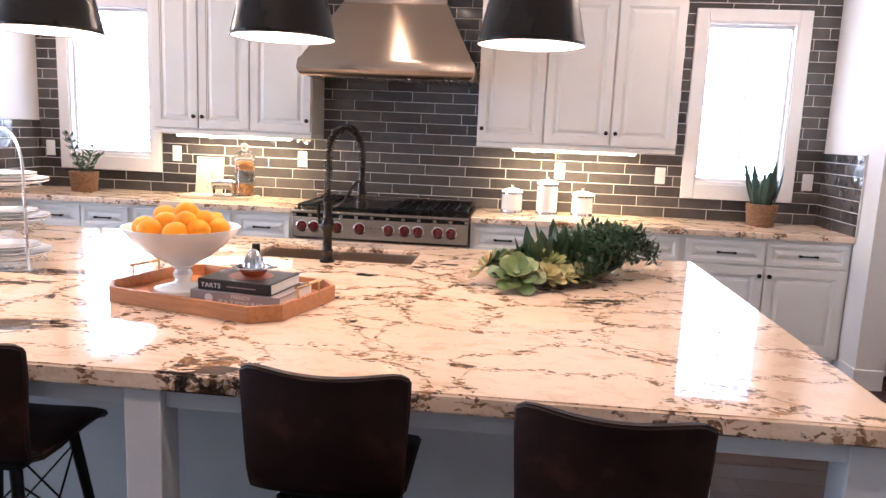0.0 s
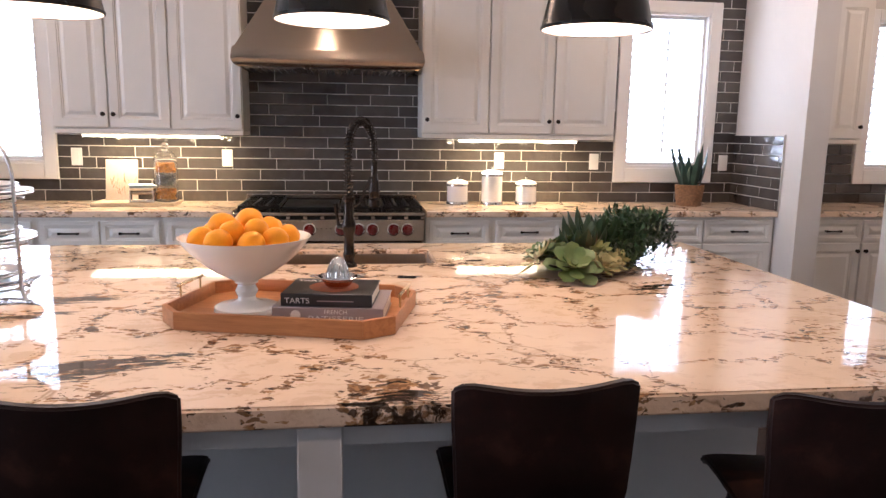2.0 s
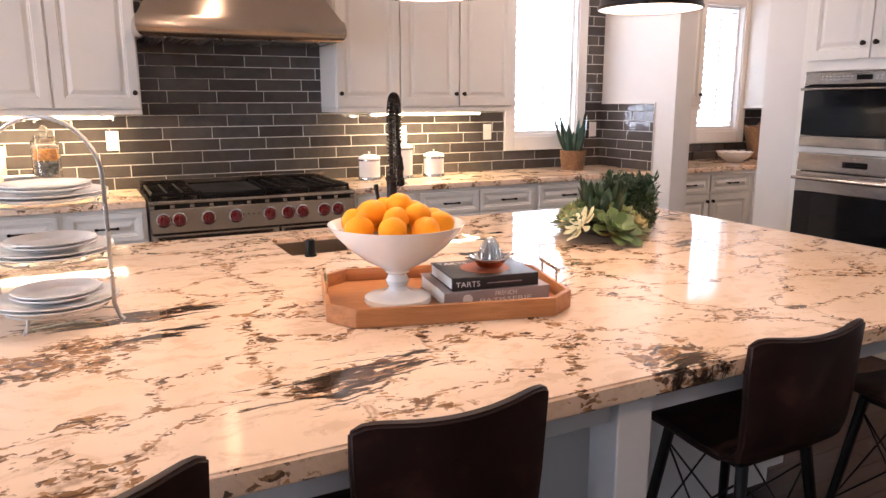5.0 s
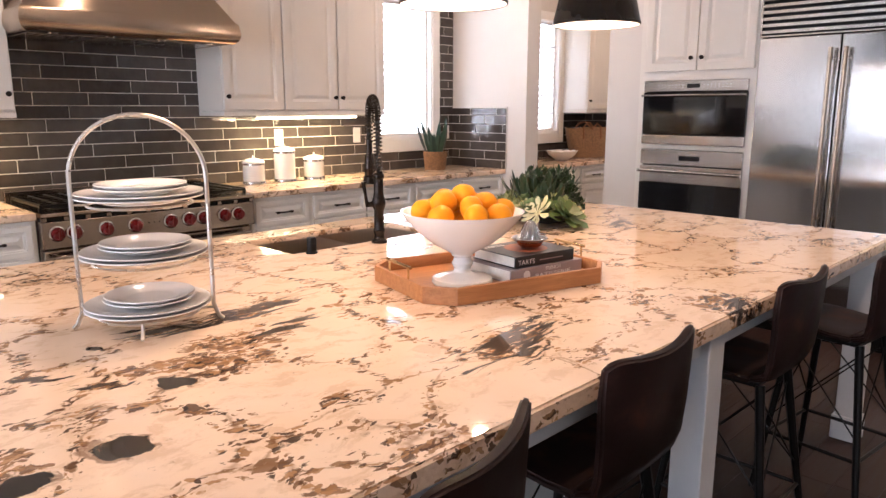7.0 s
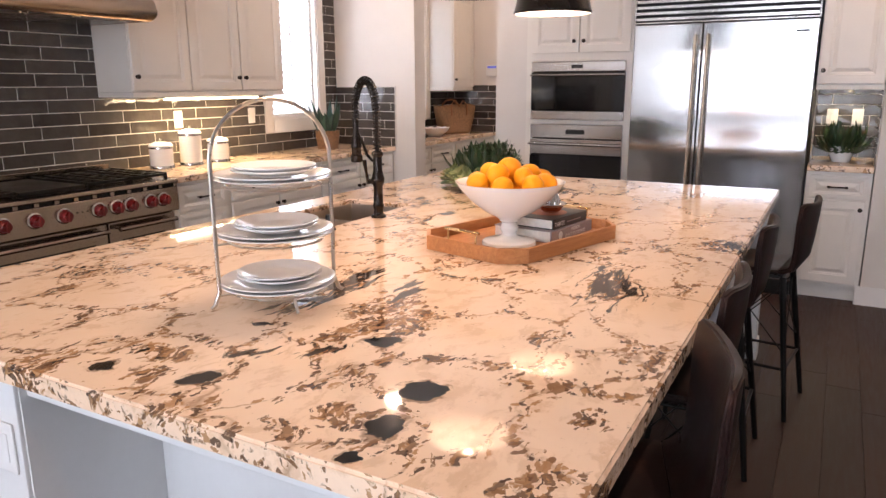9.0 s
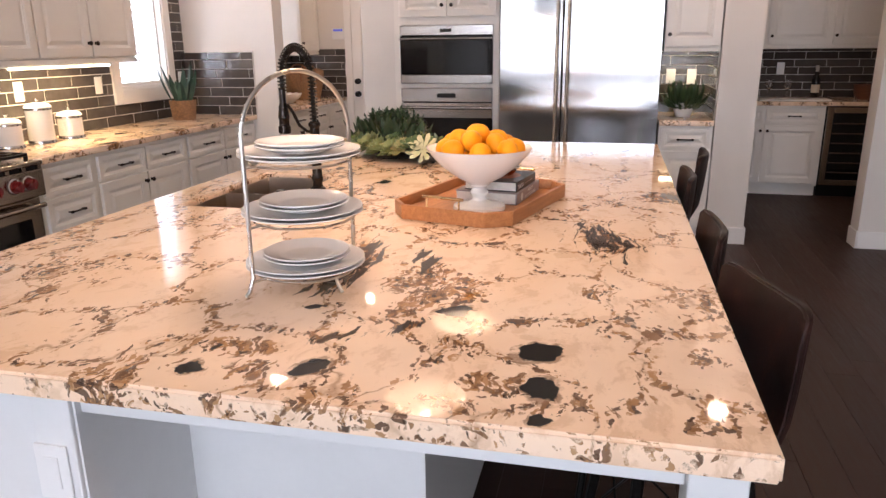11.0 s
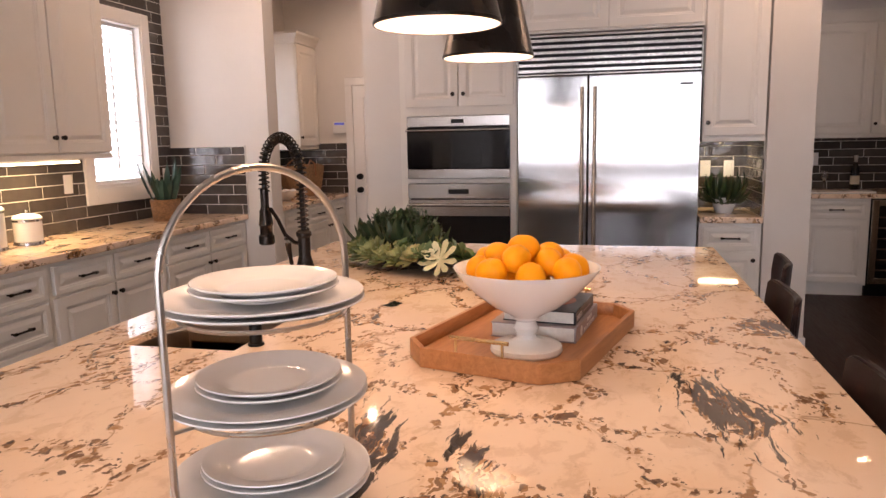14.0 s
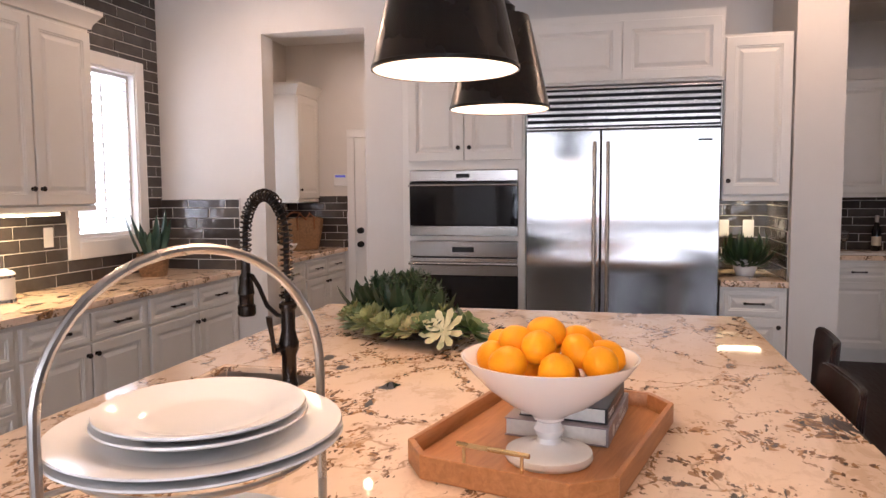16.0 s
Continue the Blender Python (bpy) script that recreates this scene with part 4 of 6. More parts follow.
# ---- ovens and refrigerator ----
def ovens():
    o = thing("microwave_oven", pose(3.06, -1.953, 0, **R90), "stainless steel built-in microwave oven with black glass", "oven", "built-in ovens")
    W = 0.743
    part("body", boxes((0.01, W - 0.01, 0.005, 0.45, 1.20, 1.63)), BLACK, o, smooth=0)
    part("control_panel", boxes((0, W, -0.02, 0.005, 1.562, 1.636), bev=0.004), STEEL_H, o)
    d = part("door", boxes((0, W, -0.022, 0.005, 1.264, 1.558), bev=0.004), DARK_GLASS, o, "black glass door")
    part("window", boxes((0.13, W - 0.2, -0.0235, -0.02, 1.30, 1.50), bev=0.001), DARK_GLASS, d)
    part("trim", boxes((0, W, -0.024, 0.005, 1.195, 1.262), bev=0.004), STEEL_H, o)
    h = bmesh.new()
    tube(h, [(0.0, -0.045, 1.535), (W, -0.045, 1.535)], 0.008, 10)
    for x in (0.04, W - 0.04):
        tube(h, [(x, -0.02, 1.535), (x, -0.045, 1.535)], 0.006, 8)
    part("handle", h, STEEL_H, o)
    part("display", boxes((W / 2 - 0.045, W / 2 + 0.045, -0.0225, -0.019, 1.585, 1.612)), DARK_GLASS, o)
    marks = bmesh.new()
    for i in range(8):
        for sx in (-1, 1):
            x = W / 2 + sx * (0.075 + i * 0.026)
            box(marks, x - 0.005, x + 0.005, -0.0212, -0.0195, 1.604, 1.608)
            box(marks, x - 0.004, x + 0.004, -0.0212, -0.0195, 1.588, 1.591)
    part("marks", marks, PLASTIC, o)
    o = thing("wall_oven", pose(3.06, -1.953, 0, **R90), "stainless steel built-in wall oven with black glass door", "oven", "built-in ovens")
    part("body", boxes((0.01, W - 0.01, 0.005, 0.45, 0.42, 1.15)), BLACK, o, smooth=0)
    part("control_panel", boxes((0, W, -0.02, 0.005, 1.052, 1.158), bev=0.004), STEEL_H, o)
    part("display", boxes((W / 2 - 0.075, W / 2 + 0.075, -0.0225, -0.019, 1.085, 1.12)), DARK_GLASS, o)
    d = part("door", boxes((0, W, -0.024, 0.005, 0.925, 1.045), bev=0.004), STEEL_H, o)
    part("lower_trim", boxes((0, W, -0.024, 0.005, 0.41, 0.49), bev=0.004), STEEL_H, o)
    part("window", boxes((0, W, -0.0235, 0.004, 0.492, 0.923), bev=0.002), DARK_GLASS, d)
    h = bmesh.new()
    tube(h, [(0.0, -0.055, 1.008), (W, -0.055, 1.008)], 0.011, 12)
    for x in (0.05, W - 0.05):
        tube(h, [(x, -0.02, 1.008), (x, -0.055, 1.008)], 0.008, 8)
    part("handle", h, STEEL_H, d)


ovens()


def refrigerator():
    f = thing("refrigerator", pose(3.055, -2.748, 0, **R90), "wide built-in stainless steel refrigerator with two doors", "refrigerator")
    W = 1.202
    part("body", boxes((0.0, W, 0.03, 0.66, 0.0, 2.15)), BLACK, f, smooth=0)
    for a, b, hx, n_ in ((0.003, 0.476, 0.44, "freezer_door"), (0.482, W - 0.003, 0.523, "door")):
        d = part(n_, boxes((a, b, -0.03, 0.028, 0.11, 1.878), bev=0.006), FRIDGE_STEEL, f, "brushed stainless steel door")
        h = bmesh.new()
        tube(h, [(hx, -0.085, 0.72), (hx, -0.085, 1.80)], 0.013, 12)
        for z in (0.78, 1.74):
            tube(h, [(hx, -0.03, z), (hx, -0.085, z)], 0.010, 8)
        part("handle", h, STEEL_V, d)
    part("badge", boxes((W - 0.14, W - 0.055, -0.034, -0.03, 1.795, 1.81), bev=0.001), DARK_GLASS, f)
    part("grille_frame", boxes((0, W, -0.028, 0.028, 1.884, 1.895), (0, W, -0.028, 0.028, 2.135, 2.15), (0, 0.012, -0.028, 0.028, 1.895, 2.135), (W - 0.012, W, -0.028, 0.028, 1.895, 2.135), bev=0.002), STEEL_H, f)
    sl = boxes((0.013, W - 0.013, -0.028, -0.024, -0.010, 0.010), (0.013, W - 0.013, -0.0245, 0.012, 0.007, 0.010), bev=0.001, seg=1)
    me = finish(sl, "slat", STEEL_H)
    for i in range(6):
        s = new("slat", me)
        s.parent = f
        s.matrix_basis = Matrix.Translation((0, 0, 1.9155 + i * 0.0396)) @ Matrix.Rotation(radians(0.8), 4, "X")
    part("kick", boxes((0.02, W - 0.02, 0.0, 0.03, 0.0, 0.105)), BLACK, f)


refrigerator()


# ---- bar stools ----
def stool():
    c = thing("bar_stool", pose(0, 0, 0), "dark brown leather bar stool with black metal legs", "bar stool", "stools along the island")
    W = 0.192
    # one bent leather shell: along s from the seat's front edge back and up the backrest
    path = [(0.36, 0.655), (0.33, 0.672), (0.25, 0.672), (0.14, 0.662), (0.07, 0.662), (0.025, 0.68), (0.0, 0.72), (-0.012, 0.80), (-0.022, 0.90), (-0.03, 0.985)]

    def shell(lo, hi, name, label):
        seg = path[lo:hi]
        bm = bmesh.new()
        n = 18
        outer, inner = [], []
        for k, (y, z) in enumerate(seg):
            a, b = Vector(seg[max(k - 1, 0)]), Vector(seg[min(k + 1, len(seg) - 1)])
            d = (b - a).normalized()
            nrm = Vector((-d.y, d.x))
            up = max(0.0, min(1.0, (z - 0.68) / 0.25))
            ro, ri = [], []
            for i in range(n + 1):
                u = -1 + 2 * i / n
                wide = W * (0.93 + 0.07 * up) * (1 - 0.02 * (k == 0))
                curl = 0.034 * u * u * (0.35 + 0.65 * up)
                dip = -0.019 * (1 - u * u) * max(0.0, (z - 0.88) / 0.1)
                x = wide * u
                p = Vector((y, z)) + Vector((curl * (up > 0.01), curl * 0.5 * (1 - up))) + Vector((0, dip))
                p.y -= 0.022 * abs(u) ** 9 * max(0.0, (z - 0.88) / 0.1)
                t = 0.0155 * (1 - 0.45 * abs(u) ** 8) * (0.75 if k == len(seg) - 1 and hi == 10 else 1.0)
                ro.append(bm.verts.new((x, p.x - nrm.x * t, p.y - nrm.y * t)))
                ri.append(bm.verts.new((x, p.x + nrm.x * t, p.y + nrm.y * t)))
            outer.append(ro)
            inner.append(ri)
        for g in (outer, inner):
            for p, q in zip(g, g[1:]):
                for i in range(n):
                    bm.faces.new((p[i], p[i + 1], q[i + 1], q[i]))
        for k in (0, len(seg) - 1):
            for i in range(n):
                bm.faces.new((outer[k][i], outer[k][i + 1], inner[k][i + 1], inner[k][i]))
        for e in (0, n):
            for k in range(len(seg) - 1):
                bm.faces.new((outer[k][e], outer[k + 1][e], inner[k + 1][e], inner[k][e]))
        bmesh.ops.recalc_face_normals(bm, faces=bm.faces)
        es = [e for e in bm.edges if len(e.link_faces) == 2 and e.calc_face_angle() > 0.9]
        bmesh.ops.bevel(bm, geom=es, offset=0.005, segments=3, affect="EDGES")
        return part(name, bm, LEATHER, c, label, smooth=50)

    back = shell(4, 10, "backrest", "worn dark brown leather back")
    shell(0, 5, "seat", "dark brown leather seat")
    part("seat_plate", boxes((-0.12, 0.12, 0.06, 0.29, 0.628, 0.645), bev=0.004), BLACK, c)
    feet = {}
    for sx in (-1, 1):
        for k, (y0, y1) in enumerate(((0.29, 0.36), (0.06, -0.02))):
            lg = bmesh.new()
            a, b = Vector((sx * 0.11, y0, 0.636)), Vector((sx * 0.19, y1, 0.0))
            tube(lg, [a, b], [0.015, 0.011], 10)
            part("leg", lg, BLACK, c)
            feet[sx, k] = (a, b)

    def on(sx, k, z):
        a, b = feet[sx, k]
        return a + (b - a) * ((0.636 - z) / 0.636)
    for p, q, z in (((-1, 0), (1, 0), 0.23), ((-1, 1), (1, 1), 0.23), ((-1, 0), (-1, 1), 0.23), ((1, 0), (1, 1), 0.23)):
        st = bmesh.new()
        tube(st, [on(*p, z), on(*q, z)], 0.007, 8)
        part("footrest", st, BLACK, c)
    for p, q in (((-1, 0), (1, 0)), ((-1, 1), (1, 1)), ((-1, 0), (-1, 1)), ((1, 0), (1, 1))):
        for z0, z1 in ((0.60, 0.30), (0.30, 0.60)):
            st = bmesh.new()
            tube(st, [on(*p, z0), on(*q, z1)], 0.003, 6)
            part("brace", st, BLACK, c)
    return c


first = stool()
first.matrix_basis = pose(-0.965, -3.965, 0, 0, 0, 17)
for x, y, turn in ((-0.383, -3.925, 1), (0.508, -3.93, 0), (1.11, -4.05, -7)):
    copy_thing(first, pose(x, y, 0, 0, 0, turn))


# ---- sink and tap ----
sink = thing("sink", pose(0, 0, 0), "stainless steel undermount sink with a low divider", "sink")
bs = bmesh.new()
for a, b in ((SX0 + 0.003, 0.07), (0.09, SX1 - 0.003)):
    rim_ = [(a, SY0 + 0.003), (b, SY0 + 0.003), (b, SY1 - 0.003), (a, SY1 - 0.003)]
    lo_ = [(x + (0.02 if x == a else -0.02), y + (0.02 if y < -2.2 else -0.02)) for x, y in rim_]
    t_ = [bs.verts.new((*p, 0.898)) for p in rim_]
    m_ = [bs.verts.new((*p, 0.69)) for p in rim_]
    f_ = [bs.verts.new((*p, 0.665)) for p in lo_]
    for i in range(4):
        bs.faces.new((t_[i], t_[(i + 1) % 4], m_[(i + 1) % 4], m_[i]))
        bs.faces.new((m_[i], m_[(i + 1) % 4], f_[(i + 1) % 4], f_[i]))
    bs.faces.new(f_)
part("basin", bs, SINK_STEEL, sink)
part("divider", boxes((0.07, 0.09, SY0 + 0.005, SY1 - 0.005, 0.67, 0.845), bev=0.006), SINK_STEEL, sink)
for x in (-0.09, 0.28):
    part("drain", lathe(bmesh.new(), [(0.0, 0.668), (0.045, 0.668), (0.045, 0.672), (0.03, 0.67), (0.0, 0.667)], 20, x, -2.22), CHROME, sink)

tap = thing("kitchen_tap", pose(0.118, -2.452, 0.9205, 0, 0, -30), "dark bronze kitchen tap with a coiled spring spout", "tap")
tb = bmesh.new()
lathe(tb, [(0.0, 0.0), (0.032, 0.0), (0.032, 0.008), (0.021, 0.016), (0.019, 0.03), (0.024, 0.05), (0.02, 0.06), (0.0195, 0.13), (0.026, 0.145), (0.028, 0.165), (0.022, 0.185), (0.019, 0.20), (0.019, 0.255), (0.024, 0.262), (0.024, 0.272), (0.016, 0.28), (0.0, 0.28)], 24)
part("post", tb, BRONZE, tap)
A = 0.103
arch = [(0, 0, 0.27), (0, 0, 0.36), (0, 0, 0.42)] + [(0, A - A * math.cos(math.radians(a)), 0.448 + 0.118 * math.sin(math.radians(a))) for a in range(0, 181, 12)] + [(0, 2 * A, 0.42), (0, 2 * A + 0.003, 0.39)]
ho = bmesh.new()
tube(ho, arch, 0.0085, 10)
part("hose", ho, BLACK, tap)
# spring round the hose
fine = []
for p, q in zip(arch, arch[1:]):
    k = max(2, int((Vector(q) - Vector(p)).length / 0.0015))
    fine += [Vector(p).lerp(Vector(q), i / k) for i in range(k)]
coil, run = [], 0.0
for i, p in enumerate(fine[:-1]):
    d = (fine[i + 1] - p)
    run += d.length
    d.normalize()
    side = Vector((1, 0, 0))
    up = d.cross(side)
    a = 2 * math.pi * run / 0.0145
    coil.append(p + (side * math.cos(a) + up * math.sin(a)) * 0.0162)
sp = bmesh.new()
tube(sp, coil, 0.0028, 6)
part("spring", sp, BRONZE, tap)
hd = bmesh.new()
lathe(hd, [(0.0, 0.215), (0.022, 0.215), (0.026, 0.22), (0.026, 0.245), (0.021, 0.25), (0.021, 0.275), (0.024, 0.28), (0.019, 0.32), (0.02, 0.325), (0.0135, 0.34), (0.0135, 0.40), (0.0, 0.40)], 20, 0, 2 * A + 0.003)
part("spray_head", hd, BRONZE, tap)
ar = bmesh.new()
tube(ar, [(0, 0.015, 0.235), (0, 0.05, 0.235), (0, 0.10, 0.255), (0, 0.14, 0.305), (0, 0.175, 0.335), (0, 0.20, 0.335)], 0.0065, 8)
part("arm", ar, BRONZE, tap)
lv = bmesh.new()
tube(lv, [(-0.02, 0, 0.155), (-0.045, 0, 0.155)], 0.011, 10)
tube(lv, [(-0.045, 0, 0.145), (-0.052, 0, 0.19), (-0.058, 0, 0.225), (-0.06, 0, 0.245)], [0.007, 0.006, 0.008, 0.009], 10)
part("lever", lv, BRONZE, tap)
single("soap_pump", lathe(bmesh.new(), [(0.0, 0.0), (0.022, 0.0), (0.022, 0.006), (0.0175, 0.008), (0.0175, 0.055), (0.015, 0.06), (0.0, 0.06)], 18), BLACK, pose(-0.20, -2.44, 0.9205), "black cylinder pump beside the sink", "pump")


# ---- tray with fruit bowl and books ----
TRAY = pose(-0.036, -3.172, 0.9205, 0, 0, -15)
tray = thing("serving_tray", TRAY, "eight-sided wooden serving tray with brass handles", "tray")
TL, TW, TC = 0.328, 0.225, 0.07


def octagon(k):
    a, b, c = TL - k, TW - k, TC - k * 0.42
    return [(-a + c, -b), (a - c, -b), (a, -b + c), (a, b - c), (a - c, b), (-a + c, b), (-a, b - c), (-a, -b + c)]


part("tray_base", prism(bmesh.new(), octagon(0.012), 0.0, 0.012), TRAY_WOOD, tray)
o_, i_ = octagon(0.0), octagon(0.013)
for k in range(8):
    j = (k + 1) % 8
    part("side", prism(bmesh.new(), [o_[k], o_[j], i_[j], i_[k]], 0.0005, 0.05, bev=0.0015, seg=1), TRAY_WOOD, tray)
for sx in (-1, 1):
    hh = bmesh.new()
    x = sx * (TL - 0.0065)
    tube(hh, [(x, -0.075, 0.085), (x, 0.075, 0.085)], 0.005, 10)
    for y in (-0.06, 0.06):
        tube(hh, [(x, y, 0.05), (x, y, 0.085)], 0.0035, 8)
    part("handle", hh, simple("brass", (0.62, 0.45, 0.24), 0.25, 1.0, bumpy=0) if sx < 0 else bpy.data.materials["brass"], tray, "slim brass bar handle")

BOWL = (-0.172, -3.18, 0.933)
bw = bmesh.new()
lathe(bw, [(0.0, 0.0), (0.089, 0.0), (0.092, 0.006), (0.090, 0.017), (0.084, 0.020), (0.06, 0.023), (0.038, 0.029), (0.027, 0.036), (0.024, 0.046), (0.030, 0.056), (0.032, 0.063), (0.027, 0.072), (0.024, 0.080), (0.032, 0.085), (0.034, 0.091), (0.047, 0.100),
           (0.085, 0.120), (0.13, 0.155), (0.165, 0.192), (0.182, 0.216), (0.184, 0.219), (0.180, 0.219), (0.16, 0.195), (0.125, 0.162), (0.08, 0.128), (0.03, 0.112), (0.0, 0.110)], 56)
single("fruit_bowl", bw, MILK, pose(*BOWL), "white milk glass pedestal bowl piled with oranges on the tray", "bowl")
random.seed(4)
ORANGES = [(0.118, 45 * k + 10, 0.012 + 0.006 * (k % 2)) for k in range(8)] + [(0.066, 72 * k + 25, 0.036 + 0.006 * (k % 3)) for k in range(5)] + [(0.015, 40, 0.062), (0.03, 60, -0.02), (0.03, 240, -0.02)]
for i, (r, a, dz) in enumerate(ORANGES):
    ob = bmesh.new()
    blob(ob, (0, 0, 0), 0.0335 + 0.003 * random.random(), i, (1, 1, 1.1 + 0.12 * random.random()), 3, 0.05)
    a = math.radians(a + random.uniform(-8, 8))
    single("orange", ob, ORANGE, pose(BOWL[0] + r * math.cos(a), BOWL[1] + r * math.sin(a), BOWL[2] + 0.200 + dz, random.uniform(0, 90), random.uniform(0, 90), random.uniform(0, 360)),
           "ripe bright orange in the white pedestal bowl", "orange", "oranges in the bowl", smooth=60)


def lettering(text, size, material, parent, m, width=None, name="lettering"):
    cu = bpy.data.curves.new(name, "FONT")
    cu.body, cu.size, cu.align_x, cu.align_y, cu.extrude = text, size, "CENTER", "CENTER", 0.0003
    tmp = bpy.data.objects.new(name, cu)
    scene.collection.objects.link(tmp)
    bpy.context.view_layer.update()
    me = bpy.data.meshes.new_from_object(tmp.evaluated_get(bpy.context.evaluated_depsgraph_get()))
    bpy.data.objects.remove(tmp)
    me.materials.clear()
    me.materials.append(material)
    ob = new(name, me)
    ob.parent = parent
    xs_ = [v.co.x for v in me.vertices]
    k = width / (max(xs_) - min(xs_)) if width else 1
    ob.matrix_basis = m @ Matrix.Diagonal((k, 1, 1, 1))
    return ob


PAGES = simple("paper_pages", (0.80, 0.77, 0.70), 0.8, vary=0.15, scale=80, bumpy=0.3)
COVER_DARK = simple("charcoal_cover", (0.022, 0.024, 0.028), 0.35, bumpy=0.05)
COVER_GREY = simple("mauve_grey_cover", (0.33, 0.28, 0.28), 0.4, bumpy=0.05)
WHITE_INK = simple("white_ink", (0.8, 0.79, 0.77), 0.6, bumpy=0)
PEACH = simple("tart_picture", (0.45, 0.13, 0.05), 0.4, vary=0.5, scale=25, bumpy=0.1)


def book(m, w, d, h, cover, label):
    b = thing("book", m, label, "book", "books on the tray")
    part("cover", boxes((0, w, 0, d, 0, 0.003), (0, w, 0, d, h - 0.003, h), (0, w, -0.002, 0.004, 0.0005, h - 0.0005), bev=0.0012, seg=1), cover, b)
    part("page_block", boxes((0.004, w - 0.004, 0.005, d - 0.004, 0.0032, h - 0.0032)), PAGES, b, smooth=0)
    return b


b1 = book(pose(-0.090, -3.300, 0.933, 0, 0, -9), 0.305, 0.235, 0.042, COVER_GREY, "thick mauve-grey cookery book lying on the tray")
lettering("FRENCH", 0.017, WHITE_INK, b1, pose(0.175, -0.0026, 0.030, 90))
lettering("PATISSERIE", 0.017, WHITE_INK, b1, pose(0.175, -0.0026, 0.012, 90), 0.15)
part("emblem", lathe(bmesh.new(), [(0.0, 0.0), (0.014, 0.0), (0.014, 0.0006), (0.0, 0.0006)], 24), WHITE_INK, b1, at=pose(0.065, -0.002, 0.02, 90))
b2 = book(pose(-0.066, -3.297, 0.9755, 0, 0, -9), 0.25, 0.20, 0.036, COVER_DARK, "charcoal cookery book on top of another book")
lettering("TARTS", 0.021, WHITE_INK, b2, pose(0.045, -0.0026, 0.016, 90), 0.068)
part("spine_line", boxes((0.10, 0.20, -0.0026, -0.0018, 0.015, 0.018)), COVER_GREY, b2)
part("cover_picture", lathe(bmesh.new(), [(0.0, 0.0), (0.07, 0.0), (0.07, 0.0006), (0.0, 0.0006)], 32), PEACH, b2, "tart photograph on the cover", at=pose(0.13, 0.095, 0.036))
lettering("TARTS", 0.03, WHITE_INK, b2, pose(0.055, 0.165, 0.0365))
ju = thing("citrus_juicer", pose(0.088, -3.232, 1.0125), "small chrome citrus juicer standing on the books", "juicer")
part("dish", lathe(bmesh.new(), [(0.0, 0.0), (0.028, 0.0), (0.034, 0.006), (0.042, 0.02), (0.045, 0.026), (0.056, 0.029), (0.058, 0.031), (0.056, 0.033), (0.044, 0.030), (0.04, 0.026), (0.03, 0.02), (0.0, 0.018)], 36), CHROME, ju)
rm = bmesh.new()
lathe(rm, [(0.031, 0.024), (0.029, 0.04), (0.024, 0.06), (0.014, 0.08), (0.006, 0.087), (0.0, 0.088)], 48, wobble=lambda a, r, z: (1 + 0.13 * abs(math.cos(6 * a)), 0.0))
part("reamer", rm, CHROME, ju)
part("copper_band", lathe(bmesh.new(), [(0.0285, 0.002), (0.036, 0.0075), (0.0435, 0.02), (0.0425, 0.02), (0.035, 0.0085), (0.028, 0.003), (0.0285, 0.002)], 36), COPPER, ju)
for sx in (-1, 1):
    hh = bmesh.new()
    tube(hh, [(sx * 0.054, -0.012, 0.031), (sx * 0.072, -0.01, 0.033), (sx * 0.077, 0, 0.033), (sx * 0.072, 0.01, 0.033), (sx * 0.054, 0.012, 0.031)], 0.0022, 6)
    part("handle", hh, CHROME, ju)


# ---- three-tier plate stand ----
ST = pose(-1.0, -2.893, 0.9205, 0, 0, -30.4)
stand = thing("plate_stand", ST, "three-tier nickel wire plate stand with an arched handle", "plate stand")
HW_ = 0.153
arc = [(-HW_ - 0.022, 0, 0.0045), (-HW_ - 0.012, 0, 0.012), (-HW_ + 0.001, 0, 0.045), (-HW_, 0, 0.10), (-HW_, 0, 0.36)]
arc += [(-HW_ * math.cos(math.radians(a)), 0, 0.365 + 0.15 * math.sin(math.radians(a))) for a in range(6, 175, 7)]
arc += [(-x, y, z) for x, y, z in arc[4::-1]]
hb = bmesh.new()
tube(hb, arc, 0.0055, 10)
part("arch", hb, NICKEL, stand)
for z in (0.035, 0.165, 0.305):
    rg = bmesh.new()
    tube(rg, [(0.118 * math.cos(math.radians(a)), 0.118 * math.sin(math.radians(a)), z) for a in range(0, 360, 10)], 0.0032, 8, closed=True)
    for sx in (-1, 1):
        tube(rg, [(sx * 0.117, 0, z), (sx * HW_, 0, z)], 0.003, 6)
    part("ring", rg, NICKEL, stand)
for sy in (-1, 1):
    ft = bmesh.new()
    tube(ft, [(0, sy * 0.118, 0.035), (0, sy * 0.125, 0.02), (0, sy * 0.14, 0.004)], 0.0045, 8)
    part("foot", ft, NICKEL, stand)


def plate(r, m, label):
    bm = bmesh.new()
    lathe(bm, [(0.0, 0.0), (r * 0.58, 0.0), (r * 0.60, 0.003), (r * 0.66, 0.004), (r * 0.97, 0.013), (r, 0.0155), (r * 0.995, 0.0175), (r * 0.95, 0.0165), (r * 0.67, 0.008), (r * 0.62, 0.0055), (r * 0.5, 0.0045), (0.0, 0.004)], 48)
    return single("plate", bm, CHINA, m, label, "plate", "plates on the stand")


for z in (0.0385, 0.1685, 0.3085):
    for r, dz in ((0.147, 0.0), (0.146, 0.0095), (0.107, 0.0205), (0.105, 0.029)):
        plate(r, ST @ Matrix.Translation((0.0 if r > 0.12 else 0.004, 0, z + dz)), "large white china dinner plate on the wire stand" if r > 0.12 else "small white china side plate stacked on larger plates")


